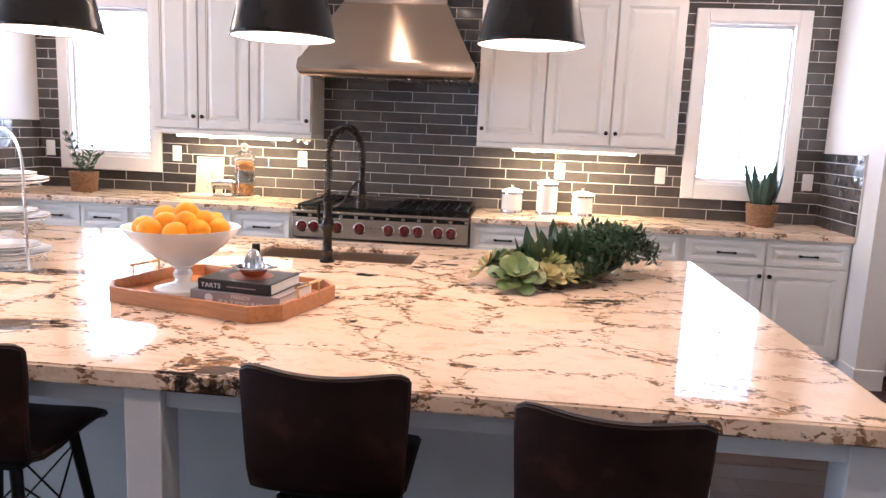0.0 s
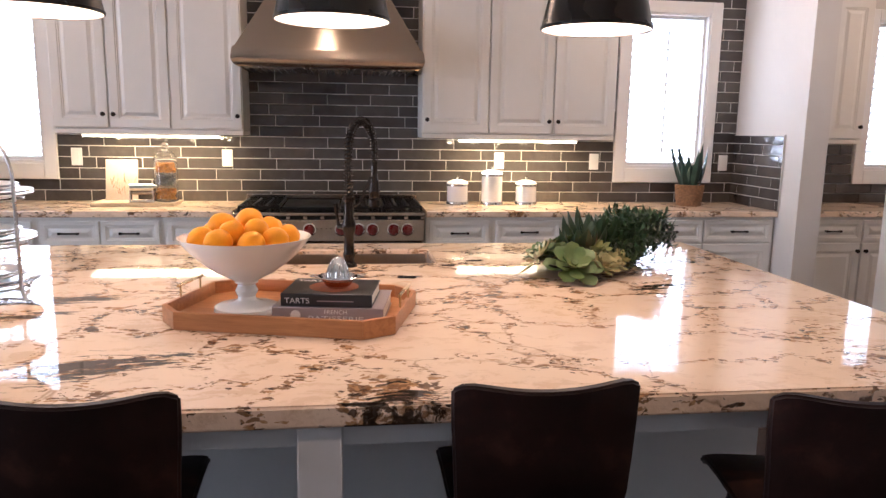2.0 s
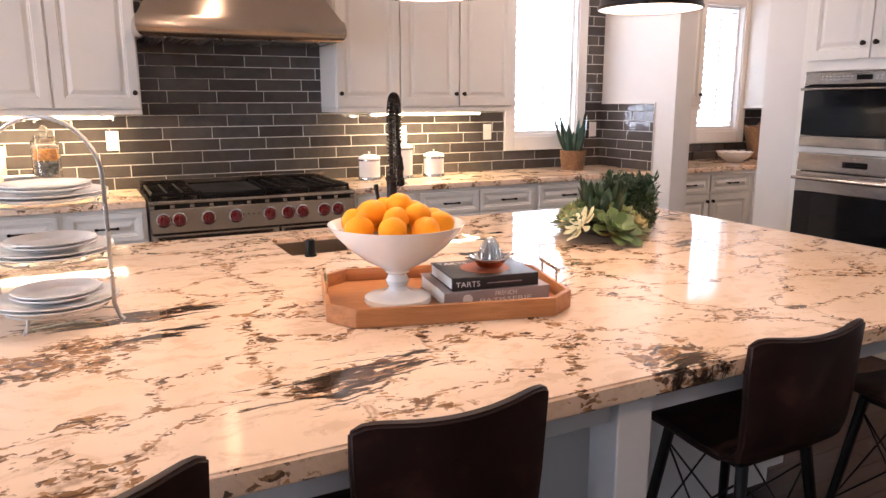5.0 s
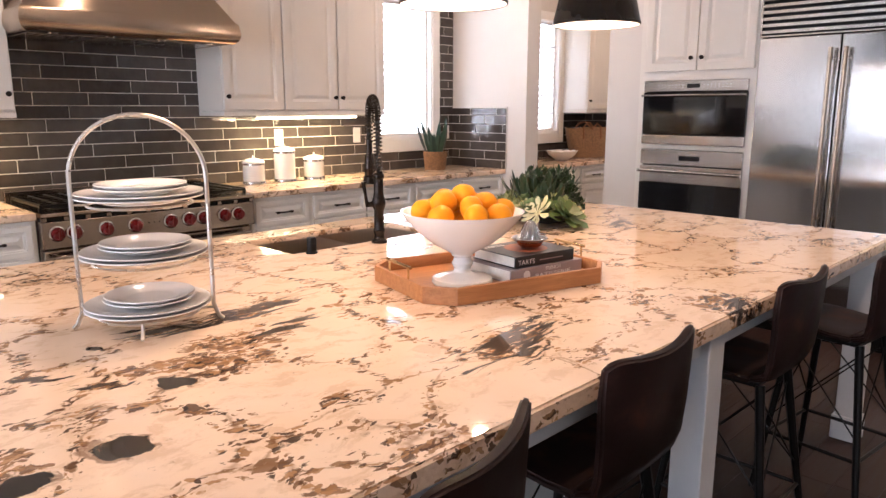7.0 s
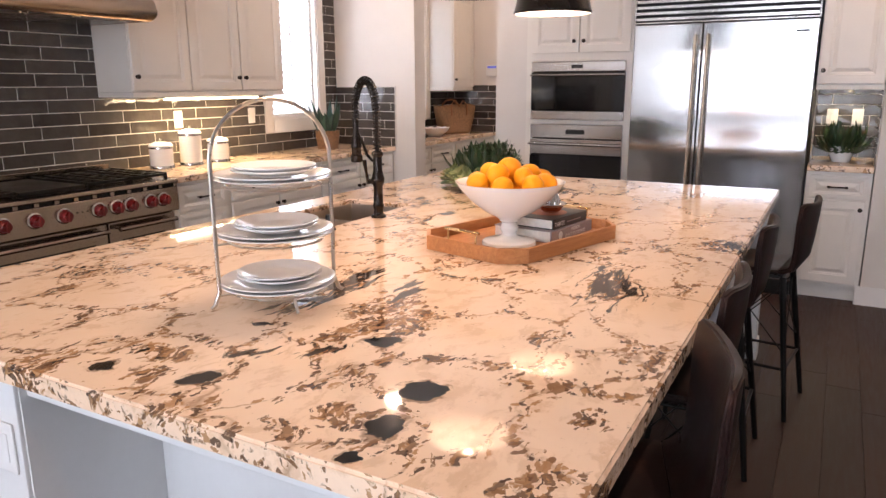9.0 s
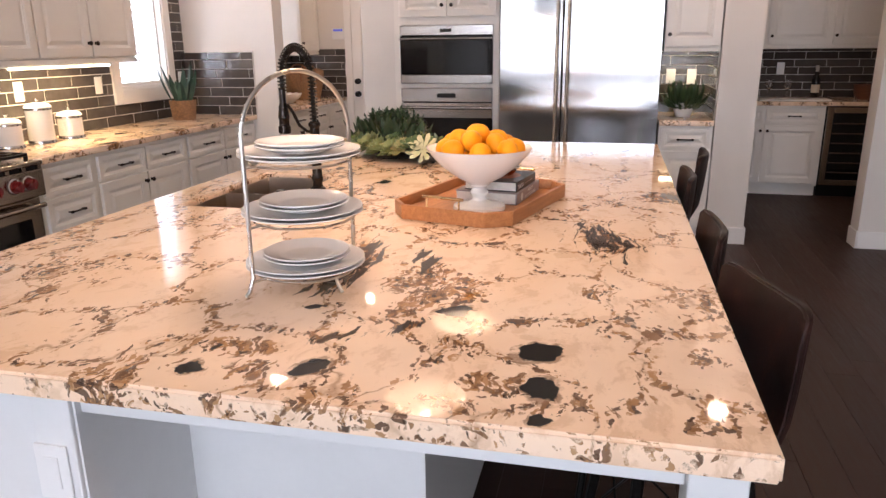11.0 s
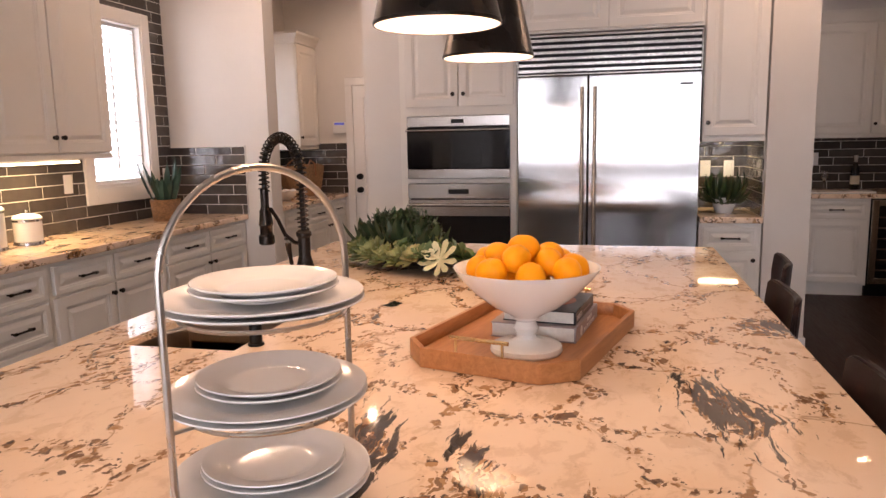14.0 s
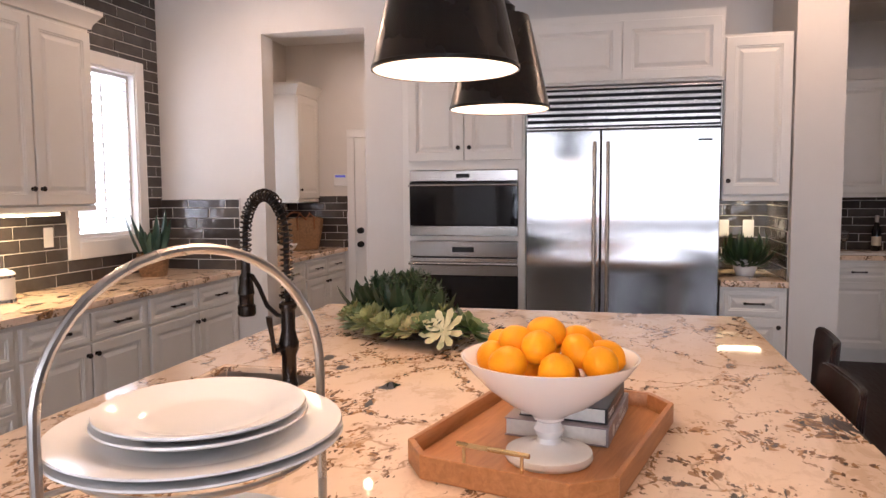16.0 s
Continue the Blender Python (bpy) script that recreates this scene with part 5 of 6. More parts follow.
# ---- planter of succulents ----
random.seed(11)
PL = pose(1.11, -2.50, 0.9205, 0, 0, 49)
planter = thing("succulent_planter", PL, "dark boat-shaped dish of green succulents and agave on the island", "planter")
dish = bmesh.new()
rows_ = []
for k, (s, z) in enumerate(((0.5, 0.0), (0.8, 0.012), (0.97, 0.035), (1.0, 0.045), (0.96, 0.045), (0.75, 0.028), (0.4, 0.02))):
    ring = []
    for i in range(40):
        a = 2 * math.pi * i / 40
        up = 0.02 * abs(math.cos(a)) ** 3 * (s > 0.7)
        ring.append(dish.verts.new((0.41 * s * math.cos(a), 0.165 * s * math.sin(a) * (1 - 0.25 * abs(math.cos(a))), z + up)))
    rows_.append(ring)
for p, q in zip(rows_, rows_[1:]):
    for i in range(40):
        dish.faces.new((p[i], p[(i + 1) % 40], q[(i + 1) % 40], q[i]))
dish.faces.new(rows_[0][::-1])
dish.faces.new(rows_[-1])
part("dish", dish, BLACK, planter, "dark metal dish")


def blade(bm, base, tip, width, curve=0.2, cup=0.25, shape=0.45, n=6):
    """One thick pointed leaf from base to tip."""
    base, tip = Vector(base), Vector(tip)
    d = tip - base
    ln = d.length
    side = d.cross(Vector((0, 0, 1)))
    side = side.normalized() if side.length > 1e-4 else Vector((1, 0, 0))
    nrm = side.cross(d).normalized()
    rows__ = []
    for i in range(n + 1):
        t = i / n
        w = width * (math.sin(math.pi * min(1, t / (2 * shape)) ) if t < shape else math.cos(math.pi / 2 * ((t - shape) / (1 - shape)) ** 1.3))
        w = max(w, width * 0.3 if t < shape else width * 0.03)
        c = base + d * t + nrm * (math.sin(math.pi * t) * curve * ln) * -1
        th = 0.10 * w
        rows__.append([bm.verts.new(c - side * w / 2 + nrm * cup * w / 2), bm.verts.new(c - nrm * th), bm.verts.new(c + side * w / 2 + nrm * cup * w / 2), bm.verts.new(c + nrm * th)])
    for p, q in zip(rows__, rows__[1:]):
        for k in range(4):
            bm.faces.new((p[k], p[(k + 1) % 4], q[(k + 1) % 4], q[k]))
    bm.faces.new(rows__[0][::-1])
    bm.faces.new(rows__[-1])
    return bm


def rosette(name, mat, label, centre, r, lean, layers, width, shape=0.62, petals=8, spread=(0.25, 1.15)):
    """A rosette plant of its own leaves round a short stem."""
    rot = Euler(lean).to_matrix()
    base = Vector(centre)
    stem = part(name, lathe(bmesh.new(), [(0.0, 0.0), (width * 0.25, 0.0), (width * 0.2, r * 0.12), (0.0, r * 0.14)], 8), mat, planter, label, at=Matrix.Translation(base) @ rot.to_4x4())
    for L in range(layers):
        k = (L + 1) / layers
        el = spread[1] + (spread[0] - spread[1]) * k
        for i in range(petals):
            a = 2 * math.pi * (i + 0.5 * (L % 2)) / petals + random.uniform(-0.1, 0.1)
            ln = r * (0.45 + 0.55 * k) * random.uniform(0.88, 1.06)
            e = el + random.uniform(-0.12, 0.12)
            d = Vector((math.cos(a) * math.cos(e), math.sin(a) * math.cos(e), math.sin(e)))
            part("leaf", blade(bmesh.new(), d * ln * 0.08, d * ln, width * (0.5 + 0.5 * k), 0.12, 0.3, shape), mat, stem)


AGAVE = leaf("agave_leaf", (0.010, 0.030, 0.014), (0.040, 0.075, 0.034), 0.35)
JADE = leaf("small_dark_leaf", (0.014, 0.04, 0.016), (0.04, 0.085, 0.03), 0.4)
LIME = leaf("lime_leaf", (0.10, 0.15, 0.04), (0.40, 0.42, 0.18), 0.45)
SAGE = leaf("sage_leaf", (0.05, 0.10, 0.03), (0.15, 0.21, 0.07), 0.4)
VARIEGATED = leaf("variegated_leaf", (0.10, 0.15, 0.04), (0.62, 0.52, 0.26), 0.5)
CREAM = leaf("cream_leaf", (0.55, 0.52, 0.30), (0.74, 0.70, 0.46), 0.5)
for i in range(9):
    rosette("agave", AGAVE, "dark green pointed agave leaves", (-0.15 + i * 0.058, 0.015 + random.uniform(-0.025, 0.025), 0.035), random.uniform(0.15, 0.225), (random.uniform(-0.22, 0.12), random.uniform(-0.2, 0.2), 0),
            3, 0.056, 0.42, 5, (0.98, 1.4))
bush = bmesh.new()
for i in range(1700):
    x, y = random.uniform(-0.10, 0.40), random.uniform(-0.20, 0.02)
    k = 1 - ((x - 0.18) / 0.28) ** 2
    z = 0.035 + max(0.1, k) * 0.185 * random.random() ** 0.6
    a, e = random.uniform(0, 6.28), random.uniform(-0.3, 1.2)
    ln = random.uniform(0.025, 0.048)
    d = Vector((math.cos(a) * math.cos(e), math.sin(a) * math.cos(e), math.sin(e))) * ln
    blade(bush, (x, y, z), Vector((x, y, z)) + d, 0.015, 0.15, 0.2, 0.5, 3)
tagged(part("bushy_plant", bush, JADE, planter, "dense small dark green leaves"), kind="stuff")
rosette("succulent", SAGE, "large smooth pale green rosette succulent", (-0.345, -0.05, 0.065), 0.112, (0.42, -0.5, 0), 3, 0.064, 0.74, 6, (0.0, 1.0))
rosette("succulent", SAGE, "smooth pale green rosette succulent", (-0.30, 0.04, 0.08), 0.085, (-0.1, -0.35, 0), 3, 0.046, 0.74, 6, (0.15, 1.1))
for x, y, z, r, mat, lean, pet, shp, lab in (
        (-0.235, -0.115, 0.055, 0.07, VARIEGATED, (0.6, -0.2, 0), 6, 0.72, "cream-edged variegated succulent"), (-0.165, -0.125, 0.055, 0.065, VARIEGATED, (0.6, 0, 0), 6, 0.72, "cream-edged variegated succulent"),
        (-0.08, -0.14, 0.05, 0.062, VARIEGATED, (0.6, 0.1, 0), 6, 0.72, "cream-edged variegated succulent"), (-0.17, -0.05, 0.09, 0.085, LIME, (0.3, -0.2, 0), 8, 0.55, "yellow-green rosette succulent"),
        (-0.24, 0.125, 0.070, 0.080, VARIEGATED, (-0.6, 0, 0), 7, 0.68, "cream-edged broad-leaved succulent"), (-0.16, 0.145, 0.060, 0.085, LIME, (-0.65, 0, 0), 8, 0.6, "lime rosette succulent"),
        (-0.06, 0.150, 0.055, 0.095, LIME, (-0.6, 0.1, 0), 9, 0.45, "spiky lime succulent"), (0.05, 0.150, 0.060, 0.100, LIME, (-0.6, 0.0, 0), 8, 0.42, "spiky lime succulent"),
        (0.15, 0.135, 0.055, 0.100, SAGE, (-0.55, 0.1, 0), 8, 0.42, "spiky sage succulent"), (0.25, 0.115, 0.055, 0.095, LIME, (-0.45, 0.25, 0), 8, 0.42, "spiky lime succulent"),
        (0.345, 0.06, 0.055, 0.085, SAGE, (-0.3, 0.5, 0), 8, 0.45, "spiky sage succulent"), (-0.13, 0.095, 0.105, 0.060, SAGE, (-0.45, 0, 0), 8, 0.62, "small green rosette succulent"),
        (-0.30, 0.10, 0.085, 0.075, SAGE, (-0.4, -0.3, 0), 6, 0.7, "smooth green rosette succulent")):
    rosette("succulent", mat, lab, (x, y, z), r, lean, 4, r * 0.43, shp, pet + 1)
rosette("flower_rosette", CREAM, "cream-coloured open rosette", (-0.365, 0.09, 0.075), 0.088, (-0.75, -0.55, 0), 2, 0.028, 0.8, 9, (0.15, 0.7))


# ---- lamps in the ceiling and under the cabinets ----
def downlight(x, y, power=14):
    d = thing("recessed_light", pose(x, y, CEIL), "round recessed ceiling light with white trim, assumed out of view", "ceiling light", "recessed ceiling lights")
    part("trim", lathe(bmesh.new(), [(0.085, 0.0), (0.087, -0.004), (0.075, -0.008), (0.062, -0.003), (0.062, -0.001), (0.085, 0.0)], 28), TRIM, d)
    part("lens", lathe(bmesh.new(), [(0.0, -0.002), (0.061, -0.002), (0.061, -0.0035), (0.0, -0.0035)], 24), SUNPANE, d, "glowing lens")
    lamp("recessed_beam", "AREA", pose(x, y, CEIL - 0.02), power, WARM, 0.12)


# grid of ceiling lights: some placed from reflections, the others assumed
for x in (-2.4, -0.05, 2.33):
    downlight(x, -1.05, 7 if x == -0.05 else 14)
for x in (-2.4, 0.05, 2.5):
    downlight(x, -4.5)
# no source known here: added out of view to brighten pantry and bar
downlight(4.3, -1.2, 15)
downlight(4.05, -5.4, 6)


def strip_light(x0, x1, y, turn=0):
    w = x1 - x0
    s = thing("under_cabinet_light", pose((x0 + x1) / 2, y, 1.399), "slim warm strip light under the wall cabinet", "strip light", "under-cabinet lights")
    part("housing", boxes((-w / 2, w / 2, -0.03, 0.03, -0.012, 0.0), bev=0.002), TRIM, s)
    part("diffuser", boxes((-w / 2 + 0.01, w / 2 - 0.01, -0.034, -0.014, -0.022, -0.0125), bev=0.002), STRIP, s, "glowing diffuser")
    lamp("strip_glow", "AREA", pose((x0 + x1) / 2, y + 0.05, 1.372, 8), 15, (1.0, 0.71, 0.36), w - 0.04, 0.03)


strip_light(-1.60, -0.72, -0.285)
strip_light(0.86, 1.72, -0.285)
nk = thing("under_cabinet_light", pose(3.5, -4.158, 1.454), "slim warm strip light under the wall cabinet", "strip light", "under-cabinet lights")
part("housing", boxes((-0.03, 0.03, -0.15, 0.15, -0.012, 0.0), bev=0.002), TRIM, nk)
part("diffuser", boxes((-0.012, 0.012, -0.14, 0.14, -0.02, -0.0125), bev=0.002), STRIP, nk, "glowing diffuser")
lamp("strip_glow", "AREA", pose(3.52, -4.158, 1.43), 2.5, (1.0, 0.78, 0.42), 0.05, 0.26)


# ---- outlets ----
def outlet(m, gang=1, rocker=True):
    o = thing("wall_outlet", m, "white plastic outlet plate on the tiled wall" if gang == 1 else "white double switch plate", "outlet", "outlet plates")
    w = 0.037 * gang
    part("plate", boxes((-w, w, -0.006, 0, -0.06, 0.06), bev=0.003), PLASTIC, o)
    for g in range(gang):
        x = (g - (gang - 1) / 2) * 0.046
        part("insert", boxes((x - 0.017, x + 0.017, -0.0085, -0.005, -0.034, 0.034), bev=0.0015, seg=1), PLASTIC, o)


for x in (-1.741, -0.735, 1.221, 1.95, 2.985, -2.55):
    if x > -2.5 or True:
        outlet(pose(x if x != -2.55 else -2.79, -0.011, 1.235))
outlet(pose(3.735, -4.07, 1.222, 0, 0, -90))
outlet(pose(3.735, -4.235, 1.222, 0, 0, -90))
outlet(pose(5.235, -0.69, 1.235, 0, 0, -90))
outlet(pose(5.645, -5.295, 1.22, 0, 0, -90))
outlet(pose(-1.5705, -2.60, 0.70, 0, 0, -90))


# ---- things on the back worktops ----
def canister(x, y, h, r):
    c = thing("canister", pose(x, y, 0.9305), "white ceramic canister with silver bands and a domed lid", "canister", "canisters by the range")
    part("jar", lathe(bmesh.new(), [(0.0, 0.0), (r * 0.96, 0.0), (r * 0.96, h), (0.0, h)], 36), CHINA, c)
    part("base_band", lathe(bmesh.new(), [(r * 0.96, 0.001), (r * 1.04, 0.001), (r * 1.05, 0.006), (r, 0.022), (r * 0.96, 0.024)], 36, wobble=lambda a, q, z: (1, 0)), CHROME, c, "silver base band")
    part("rim_band", lathe(bmesh.new(), [(r * 0.962, h - 0.012), (r * 1.0, h - 0.01), (r * 1.0, h + 0.002), (r * 0.95, h + 0.004)], 36, wobble=lambda a, q, z: (1, 0)), CHROME, c, "silver rim band")
    lid = part("lid", lathe(bmesh.new(), [(0.0, h + 0.001), (r * 1.0, h + 0.001), (r * 1.01, h + 0.008), (r * 0.85, h + 0.022), (r * 0.45, h + 0.033), (0.0, h + 0.036)], 36), CHINA, c)
    part("lid_knob", lathe(bmesh.new(), [(0.0, h + 0.034), (0.006, h + 0.035), (0.006, h + 0.042), (0.011, h + 0.047), (0.011, h + 0.054), (0.0, h + 0.058)], 16), CHROME, lid)


canister(0.882, -0.215, 0.145, 0.077)
canister(1.132, -0.215, 0.215, 0.077)
canister(1.383, -0.215, 0.145, 0.077)


def basket_pot(c, r, h):
    bm = bmesh.new()
    prof = [(0.0, 0.0), (r * 0.8, 0.0)] + [(r * (0.82 + 0.18 * k / 12), h * k / 12) for k in range(13)] + [(r * 0.9, h), (r * 0.86, h * 0.8), (0.0, h * 0.8)]
    lathe(bm, prof, 48)
    rows = int(h / 0.0105)
    for j in range(rows):
        z = 0.006 + j * (h - 0.012) / rows
        k = r * (0.82 + 0.18 * z / h)
        tube(bm, [((k + 0.0035 * math.sin(14 * a + math.pi * (j % 2))) * math.cos(a), (k + 0.0035 * math.sin(14 * a + math.pi * (j % 2))) * math.sin(a), z) for a in (2 * math.pi * i / 84 for i in range(84))], 0.0052, 5, closed=True)
    tagged(part("basket", bm, WICKER, c, "woven wicker basket"), kind="stuff")
    for z in (h * 0.12, h * 0.55, h * 0.97):
        rg = bmesh.new()
        k = r * (0.82 + 0.18 * z / h) * 1.02
        tube(rg, [(k * math.cos(math.radians(a)), k * math.sin(math.radians(a)), z) for a in range(0, 360, 12)], 0.005, 6, closed=True)
        part("band", rg, WICKER, c)


SOIL = simple("potting_soil", (0.035, 0.024, 0.016), 0.9, bumpy=0.6)
pot = thing("potted_snake_plant", pose(2.61, -0.25, 0.9305), "dark green snake plant in a wicker basket on the worktop", "potted plant")
basket_pot(pot, 0.10, 0.155)
part("soil", lathe(bmesh.new(), [(0.0, 0.126), (0.088, 0.126), (0.086, 0.132), (0.0, 0.135)], 20), SOIL, pot)
random.seed(21)
SNAKE = leaf("snake_leaf", (0.012, 0.035, 0.028), (0.035, 0.085, 0.06), 0.35)
for i in range(16):
    a = i * 2.4
    r0 = 0.012 + 0.004 * i
    lean_ = random.uniform(0.03, 0.11)
    b_ = Vector((r0 * math.cos(a), r0 * math.sin(a), 0.12))
    t_ = b_ + Vector((lean_ * math.cos(a), lean_ * math.sin(a), random.uniform(0.18, 0.35)))
    part("leaf", blade(bmesh.new(), b_, t_, random.uniform(0.05, 0.068), 0.04, 0.35, 0.35, 7), SNAKE, pot)

herb = thing("potted_herb", pose(-2.35, -0.28, 0.9305), "leafy green plant in a wicker basket beside the window", "potted plant")
basket_pot(herb, 0.10, 0.15)
part("soil", lathe(bmesh.new(), [(0.0, 0.12), (0.088, 0.12), (0.086, 0.128), (0.0, 0.13)], 20), SOIL, herb)
HERB = leaf("herb_leaf", (0.02, 0.06, 0.022), (0.06, 0.13, 0.05), 0.4)
for i in range(7):
    a = i * 0.9 + 0.3
    top_ = Vector((0.11 * math.cos(a), 0.08 * math.sin(a), random.uniform(0.24, 0.44)))
    bm = bmesh.new()
    pts_ = [Vector((0.02 * math.cos(a), 0.02 * math.sin(a), 0.12)).lerp(top_, k / 5) + Vector((0, 0, 0.02 * math.sin(k * 0.6))) for k in range(6)]
    tube(bm, pts_, 0.003, 5)
    for k in range(1, 6):
        for s in (-1, 1):
            q = pts_[k]
            d = Vector((math.cos(a + s * 1.2), math.sin(a + s * 1.2), 0.55)) * random.uniform(0.045, 0.07)
            blade(bm, q, q + d, 0.026, 0.15, 0.2, 0.45, 4)
    part("sprig", bm, HERB, herb)

single("serving_board", boxes((-1.545, -1.02, -0.40, -0.16, 0.9305, 0.955), bev=0.006), BOARD, pose(0, 0, 0), "pale wooden board lying on the worktop", "board")
jar = thing("glass_jar", pose(-1.095, -0.27, 0.9555), "tall stoppered glass jar of layered dried fruit", "jar")
jb = part("jar", lathe(bmesh.new(), [(0.0, 0.0), (0.070, 0.0), (0.074, 0.005), (0.074, 0.29), (0.070, 0.303), (0.058, 0.308), (0.055, 0.318), (0.051, 0.318), (0.051, 0.308), (0.066, 0.30), (0.071, 0.288), (0.071, 0.006), (0.0, 0.006)], 36), GLASS, jar)
jb.visible_shadow = False
part("stopper", lathe(bmesh.new(), [(0.0, 0.316), (0.048, 0.316), (0.058, 0.322), (0.056, 0.328), (0.016, 0.336), (0.024, 0.352), (0.024, 0.372), (0.014, 0.388), (0.0, 0.392)], 28), GLASS, jar)
DRIED = simple("dried_fruit", (0.72, 0.33, 0.06), 0.6, vary=0.6, scale=45, bumpy=0.5)
PALE_FILL = simple("grey_pasta", (0.30, 0.29, 0.27), 0.6, vary=0.8, scale=50, bumpy=0.5)
for i, (z0, z1, mat) in enumerate(((0.007, 0.095, DRIED), (0.093, 0.185, PALE_FILL), (0.183, 0.265, DRIED))):
    fl = bmesh.new()
    for k in range(130):
        a, rr = random.uniform(0, 6.28), 0.057 * (random.random() ** 0.3)
        blob(fl, (rr * math.cos(a), rr * math.sin(a), random.uniform(z0 + 0.012, z1 - 0.012)), random.uniform(0.010, 0.013), k, (1, 1, 0.8), 1, 0.2)
    part("layer", fl, mat, jar, "layer of dried fruit" if mat is DRIED else "layer of grey dried food")
ck = thing("cook_book", pose(-1.40, -0.22, 0.9555, -12, 0, 4), "pale cookery book with a sketchy picture propped upright on the board", "book")
cover = part("cover", boxes((-0.10, 0.10, -0.004, -0.001, 0.0, 0.275), (-0.10, 0.10, 0.019, 0.022, 0.0, 0.275), (-0.10, -0.097, -0.004, 0.022, 0, 0.275), bev=0.001), simple("cream_cover", (0.54, 0.45, 0.36), 0.5, vary=0.2), ck)
part("pages", boxes((-0.096, 0.096, -0.001, 0.019, 0.004, 0.271)), simple("page_paper", (0.74, 0.70, 0.62), 0.8, vary=0.1), ck)
sk = bmesh.new()
sk2 = bmesh.new()
for k in range(26):
    x, z = random.uniform(-0.085, 0.08), random.uniform(0.03, 0.14)
    tgt = sk if k % 2 else sk2
    ex = random.uniform(-0.02, 0.025)
    tube(tgt, [(x, -0.0043, z), (x + ex * 0.5, -0.0043, z + random.uniform(0.01, 0.03)), (x + ex, -0.0043, z + random.uniform(0.03, 0.07))], random.uniform(0.0012, 0.003), 5)
part("cover_picture", sk, simple("brown_ink", (0.36, 0.17, 0.09), 0.6), ck, "brown brushed strokes")
part("cover_picture", sk2, simple("tan_ink", (0.55, 0.42, 0.30), 0.6), ck, "tan brushed strokes")
pm = thing("pasta_machine", pose(-1.235, -0.335, 0.9555, 0, 0, 6), "small chrome pasta machine with an open frame", "pasta machine")
for x in (-0.075, 0.067):
    sd = bmesh.new()
    prism_pts = [(-0.045, 0.0), (0.045, 0.0), (0.03, 0.02), (0.028, 0.095), (-0.028, 0.095), (-0.03, 0.02)]
    va = [sd.verts.new((x, y, z)) for y, z in prism_pts]
    vb = [sd.verts.new((x + 0.008, y, z)) for y, z in prism_pts]
    sd.faces.new(va)
    sd.faces.new(vb[::-1])
    for k in range(6):
        sd.faces.new((va[k], vb[k], vb[(k + 1) % 6], va[(k + 1) % 6]))
    part("side_plate", sd, CHROME, pm)


def bar_x(y, z, r, x0=-0.075, x1=0.075):
    bm = bmesh.new()
    tube(bm, [(x0, y, z), (x1, y, z)], r, 16)
    return bm


part("roller", bar_x(-0.008, 0.096, 0.026, -0.073, 0.073), CHROME, pm, "shiny top roller cover")
part("cutter", bar_x(0.012, 0.06, 0.014), STEEL_H, pm)
part("foot_rod", bar_x(-0.038, 0.006, 0.0055), CHROME, pm)
part("foot_rod", bar_x(0.038, 0.006, 0.0055), CHROME, pm)
part("knob", bar_x(-0.008, 0.10, 0.012, 0.073, 0.095), CHROME, pm)

# ---- pantry ----
dr = thing("door_1", pose(5.248, -0.745, 0, 0, 0, -90), "white panelled pantry door, closed, with black knobs", "door", kind="structure")
part("leaf", panel_door(0.0, 0.81, 0.008, 2.04, 0.11), TRIM, dr)
part("upper_panel", panel_door(0.13, 0.68, 1.1, 1.9, 0.02, y=-0.018), TRIM, dr)
cs = boxes((-0.085, -0.006, -0.022, 0.0, 0.0, 2.05), (0.816, 0.895, -0.022, 0, 0, 2.05), (-0.085, 0.895, -0.022, 0.0, 2.05, 2.13), bev=0.005)
part("casing", cs, TRIM, dr)
for z in (0.965, 1.105):
    part("knob", lathe(bmesh.new(), [(0.0, 0.0), (0.032, 0.0), (0.032, 0.006), (0.014, 0.01), (0.012, 0.03), (0.026, 0.036), (0.03, 0.05), (0.024, 0.062), (0.0, 0.065)], 22), BLACK, dr, at=pose(0.06, -0.02, z, 90))
al = thing("alarm_keypad", pose(5.248, -0.588, 1.622, 0, 0, -90), "white alarm keypad with a blue screen on the wall", "keypad")
part("case", boxes((-0.075, 0.075, -0.025, 0, -0.062, 0.062), bev=0.008), PLASTIC, al)
part("screen", boxes((-0.055, 0.055, -0.027, -0.024, 0.025, 0.048)), glow("blue_screen", (0.12, 0.16, 0.62), 0.5), al, "lit blue screen")
bag = thing("straw_bag", pose(4.86, -0.30, 0.9305, 0, 0, -30), "woven straw tote bag with leather handles", "bag")
bb_ = bmesh.new()
rws = []
for z, w, d in ((0.0, 0.17, 0.09), (0.01, 0.18, 0.10), (0.12, 0.215, 0.10), (0.24, 0.245, 0.09), (0.31, 0.26, 0.075), (0.31, 0.25, 0.068), (0.05, 0.18, 0.085)):
    rws.append([bb_.verts.new((w * math.copysign(abs(math.cos(a)) ** 0.5, math.cos(a)), d * math.copysign(abs(math.sin(a)) ** 0.5, math.sin(a)), z + 0.012 * math.sin(3 * a) * (z > 0.2))) for a in (2 * math.pi * i / 36 for i in range(36))])
for p, q in zip(rws, rws[1:]):
    for i in range(36):
        bb_.faces.new((p[i], p[(i + 1) % 36], q[(i + 1) % 36], q[i]))
bb_.faces.new(rws[0][::-1])
bb_.faces.new(rws[-1])
part("body", bb_, simple("straw", (0.33, 0.185, 0.09), 0.75, vary=0.45, scale=60, bumpy=0.6), bag)
TAN = simple("tan_leather", (0.26, 0.10, 0.035), 0.5)
